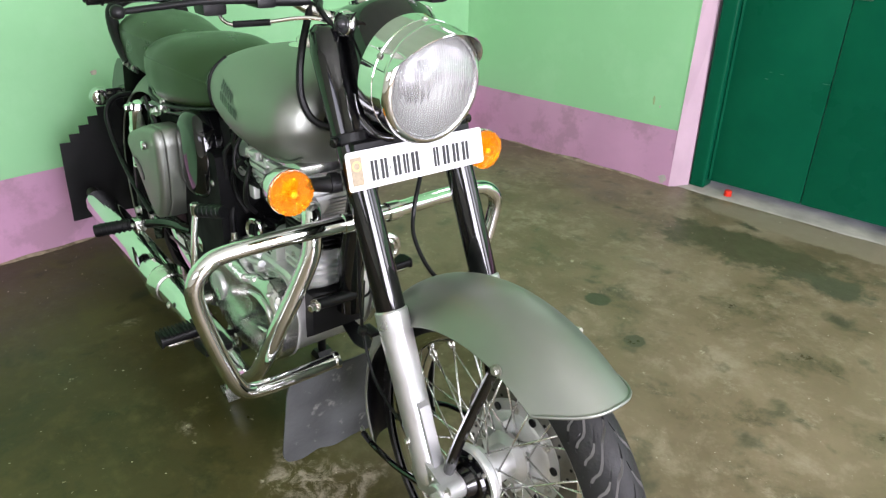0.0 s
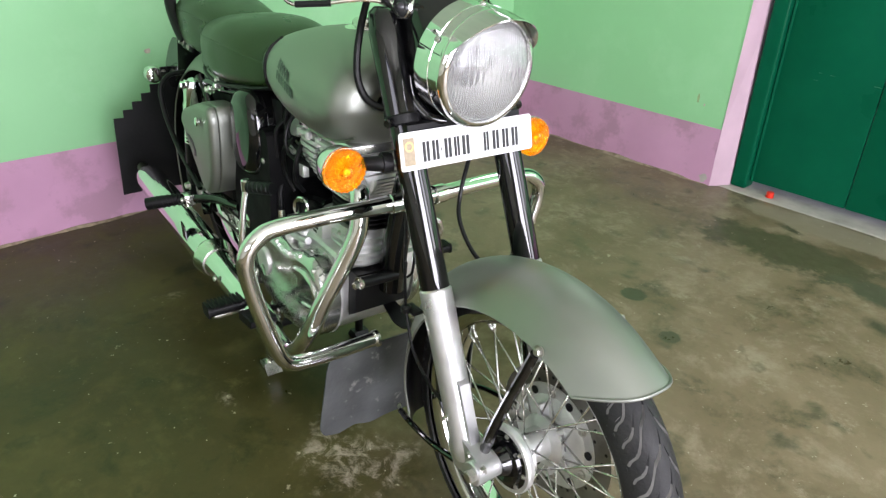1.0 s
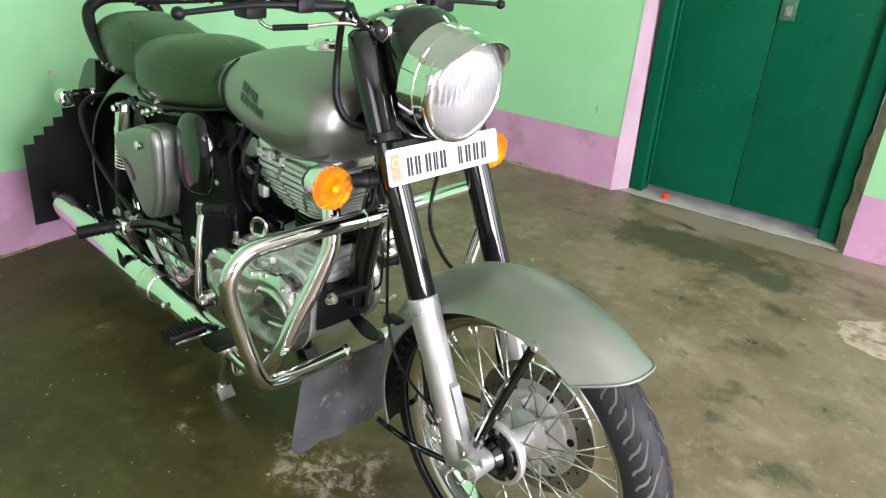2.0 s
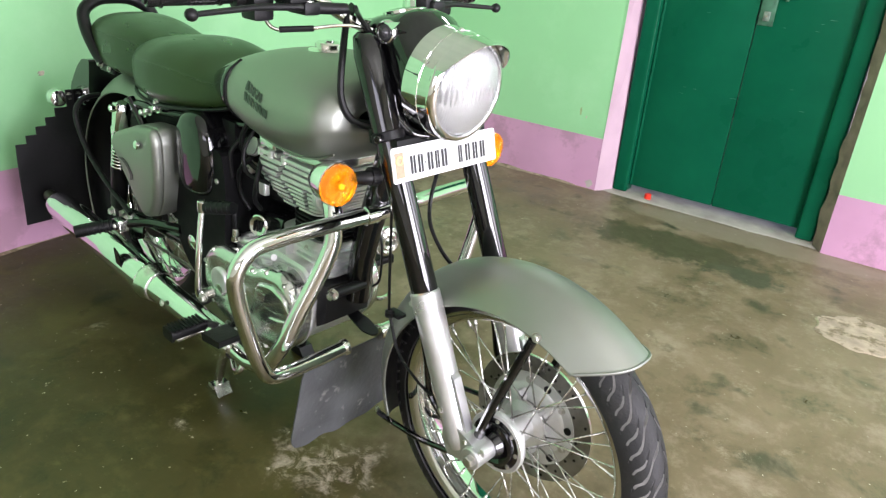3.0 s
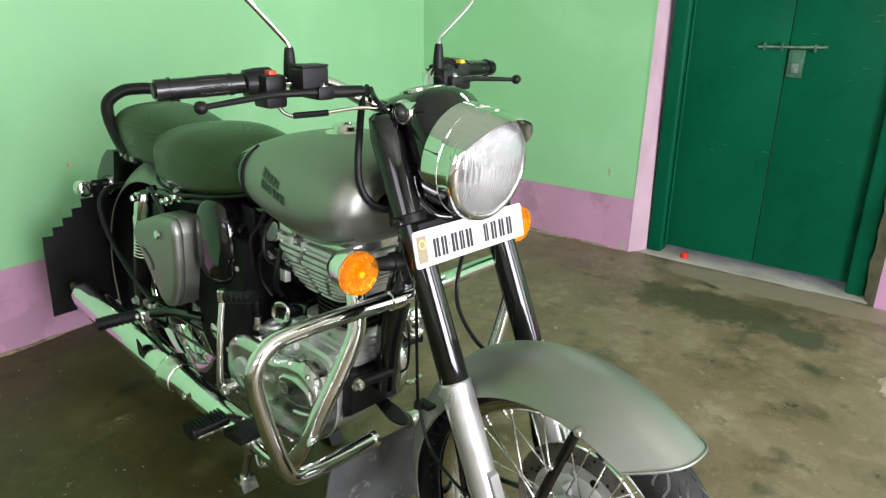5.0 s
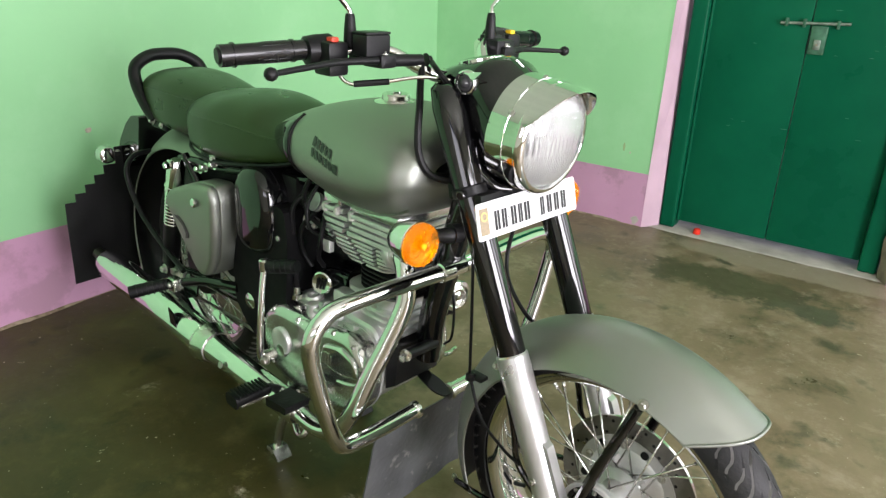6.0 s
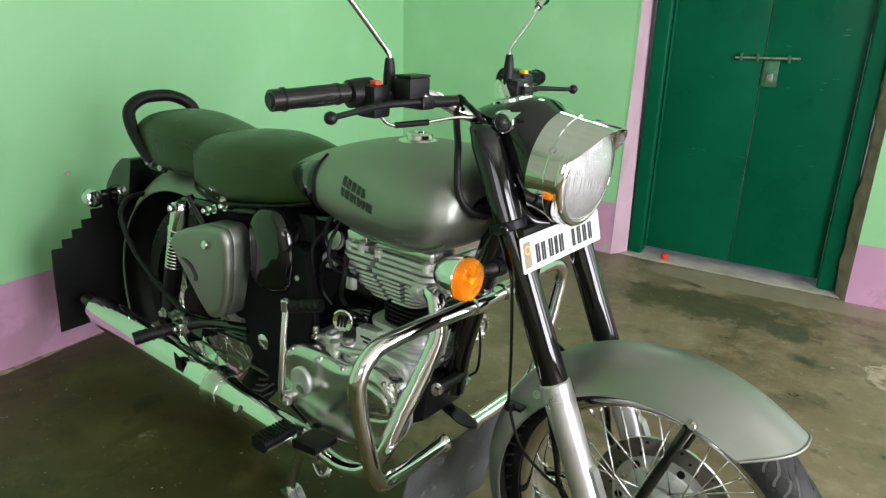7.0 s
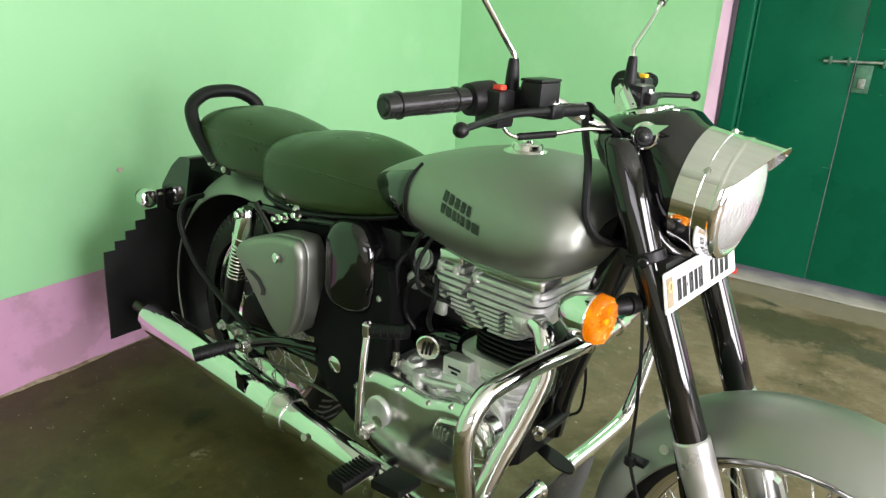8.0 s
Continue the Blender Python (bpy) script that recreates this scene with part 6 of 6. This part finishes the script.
for x0, x1 in ((0.668, 0.728), (0.755, 0.908)):
    c = part("rocker_cover", box((x0, -0.106, 0.737), (x1, 0.10, 0.764), 0.008, 3), ALLOY_POL, hd, "polished rocker cover")
    part("cover_flange", box((x0 + 0.004, -0.112, 0.727), (x1 - 0.004, -0.100, 0.7365), 0.002), ALLOY, c)
    for xx in (x0 + 0.010, x1 - 0.012):
        part("cover_lug", lathe([(0, 0.008), (0.016, 0.008), (0.018, 0.006)], (xx, -0.106, 0.722), (0, 0, 1), 14), ALLOY, c)
part("port_boss", lathe([(-0.02, 0.036), (0.0, 0.036), (0.010, 0.033), (0.014, 0.029), (0.014, 0.022)], (0.868, -0.066, 0.668), (0.85, -0.5, 0), 32), ALLOY, hd, "cast exhaust port boss")
for a in (-0.06, 0.06):
    part("head_stud", tube([(0.885, a, 0.556), (0.885, a, 0.61)], 0.005, 10, smooth=False), STEEL, hd)

# throttle body and its fittings behind the head
tbd = part("throttle_body", tube([(0.60, -0.02, 0.70), (0.695, -0.02, 0.695)], [0.03, 0.034], 24, smooth=False), ALLOY, eng, "alloy throttle body")
part("sensor", box((0.572, -0.085, 0.662), (0.612, -0.045, 0.715), 0.008), SATIN, tbd)
part("sensor_cap", lathe([(0, 0.020), (0.014, 0.020), (0.018, 0.016), (0.019, 0.001)], (0.594, -0.078, 0.668), (0.2, -1, 0.1), 24), ALLOY, tbd)
part("cap_slot", box((0.575, -0.0985, 0.6665), (0.613, -0.0975, 0.6685)), SATIN, tbd)
part("pulley", lathe([(0, 0.022), (0.004, 0.022), (0.006, 0.017), (0.01, 0.022), (0.014, 0.022)], (0.605, -0.072, 0.712), (0, -1, 0.5), 24), ALLOY, tbd)
for pts in ([(0.63, -0.10, 0.70), (0.60, -0.115, 0.66), (0.585, -0.105, 0.60), (0.60, -0.09, 0.56)], [(0.66, -0.095, 0.70), (0.675, -0.118, 0.66), (0.66, -0.115, 0.61), (0.645, -0.09, 0.575)], [(0.59, -0.09, 0.74), (0.572, -0.118, 0.70), (0.575, -0.12, 0.64)]):
    part("hose", tube(pts, 0.0055, 10), RUBBER, tbd)
part("injector_clip", box((0.668, -0.11, 0.625), (0.692, -0.095, 0.655), 0.004), ALLOY, tbd)

# ---- kick starter, pegs, pedals and stand ----
kick = part("kick_starter", tube([(0.585, -0.215, 0.352), (0.583, -0.228, 0.37), (0.582, -0.226, 0.42), (0.577, -0.212, 0.52), (0.573, -0.200, 0.575)], [0.0095, 0.009, 0.0078, 0.0072, 0.008], 14, 8), CHROME, bike, "chrome kick starter lever")
part("boss", lathe([(-0.01, 0.015), (0.018, 0.016), (0.020, 0.012)], (0.584, -0.205, 0.362), (0, -1, 0), 24), CHROME_WORN, kick)
at_bolt("boss_bolt", (0.596, -0.224, 0.362), (0.4, -1, 0), 0.008, kick, h=0.012)
part("elbow", lathe([(-0.015, 0.008), (-0.012, 0.0115), (0.012, 0.0115), (0.015, 0.008)], (0.572, -0.199, 0.583), (0, 0, 1), 18), CHROME, kick)
prof = [(0.004, 0.008), (0.006, 0.0125)]
for k in range(5):
    prof += [(0.008 + k * 0.015, 0.0155), (0.018 + k * 0.015, 0.0155), (0.0185 + k * 0.015, 0.0145), (0.0225 + k * 0.015, 0.0145)]
part("pedal_rubber", lathe(prof + [(0.086, 0.014)], (0.574, -0.196, 0.580), (0.93, 0.34, 0.20), 22), RUBBER, kick, "black rubber kick pedal")


def foot_peg(s):
    p = part("foot_peg", skin([[(x, s * y, z) for x, z in rounded([(0.606, 0.302), (0.648, 0.302), (0.648, 0.324), (0.606, 0.324)], 0.008, 3)] for y in (0.254, 0.258, 0.33, 0.336)]), RUBBER, bike, "ribbed black rubber foot peg", sharp=40)
    p.location = (0.014, 0, 0.013)
    for k in range(9):
        part("peg_rib", box((0.605, s * (0.2602 + k * 0.0086) - 0.0024, 0.3235), (0.649, s * (0.2602 + k * 0.0086) + 0.0024, 0.329), 0.001, 1), RUBBER, p)
    part("peg_end", skin([[(x, s * y, z) for x, z in rounded([(0.604, 0.298), (0.650, 0.298), (0.650, 0.328), (0.604, 0.328)], 0.01, 3)] for y in (0.3362, 0.341)]), RUBBER, p)
    part("peg_mount", tube([(0.590, s * 0.13, 0.238), (0.604, s * 0.19, 0.262), (0.618, s * 0.235, 0.298), (0.626, s * 0.256, 0.310)], [0.010, 0.010, 0.009, 0.009], 14), SATIN, p)
    part("peg_under", box((0.614, min(s * 0.254, s * 0.325), 0.292), (0.640, max(s * 0.254, s * 0.325), 0.3015), 0.002), CHROME_WORN, p)
    q = part("pillion_peg", tube([(0.148, s * 0.236, 0.402), (0.128, s * 0.280, 0.396), (0.108, s * 0.322, 0.388)], [0.0145, 0.0165, 0.0175], 20, 6), RUBBER, bike, "black rubber pillion peg")
    d = (Vector((0.116, s * 0.304, 0.391)) - Vector((0.148, s * 0.236, 0.402))).normalized()
    for k in range(6):
        part("peg_ring", lathe([(-0.002, 0.0160), (-0.0015, 0.0185), (0.0015, 0.0185), (0.002, 0.0160)], Vector((0.144, s * 0.244, 0.4007)) + d * k * 0.0138, d, 20), RUBBER, q)
    part("peg_clevis", box((0.142, min(s * 0.208, s * 0.235), 0.388), (0.182, max(s * 0.208, s * 0.235), 0.42), 0.003), CHROME_WORN, q, "plated peg bracket")
    at_bolt("clevis_pin", (0.162, s * 0.237, 0.404), (0, s, 0), 0.005, q)
    part("peg_arm", tube([(0.165, s * 0.212, 0.404), (0.23, s * 0.168, 0.418), (0.30, s * 0.150, 0.427), (0.345, s * 0.138, 0.431)], 0.0125, 12, 6), BLACK, q)


sides(foot_peg)
bp = part("brake_pedal", tube([(0.585, -0.155, 0.262), (0.64, -0.185, 0.262), (0.69, -0.215, 0.285), (0.705, -0.235, 0.308)], [0.009, 0.008, 0.0075, 0.0075], 12), CHROME_WORN, bike, "plated brake pedal with a rubber pad")
part("pad", skin([[(x, y, z) for x, z in rounded([(0.672, 0.300), (0.748, 0.312), (0.748, 0.330), (0.672, 0.322)], 0.005, 3)] for y in (-0.215, -0.219, -0.272, -0.276)]), RUBBER, bp, "black rubber pad", sharp=30)
st = part("centre_stand", tube([(0.555, -0.125, 0.235), (0.535, -0.128, 0.17), (0.505, -0.135, 0.09), (0.49, -0.142, 0.022)], [0.015, 0.0135, 0.0125, 0.012], 14), CHROME_WORN, bike, "steel centre stand")
part("stand_leg", tube([(0.555, 0.125, 0.235), (0.535, 0.128, 0.17), (0.505, 0.135, 0.09), (0.49, 0.142, 0.022)], [0.015, 0.0135, 0.0125, 0.012], 14), SATIN, st)
part("stand_bar", tube([(0.53, -0.125, 0.16), (0.53, 0.125, 0.16)], 0.012, 12, smooth=False), SATIN, st)
for s, z in ((-1, 0.001), (1, 0.0075)):
    part("stand_foot", skin([[(x, s * (0.142 + y), zz) for x, zz in ((0.462, z - 0.003), (0.525, z - 0.003), (0.518, z + 0.006), (0.505, z + 0.024), (0.478, z + 0.024), (0.466, z + 0.006))] for y in (-0.022, -0.018, 0.018, 0.022)]), CHROME_WORN if s < 0 else SATIN, st, sharp=20)
part("stand_tang", tube([(0.545, -0.13, 0.20), (0.60, -0.16, 0.185), (0.655, -0.185, 0.172), (0.685, -0.19, 0.185), (0.69, -0.175, 0.215)], 0.008, 12), CHROME_WORN, st, "bent stand tang")
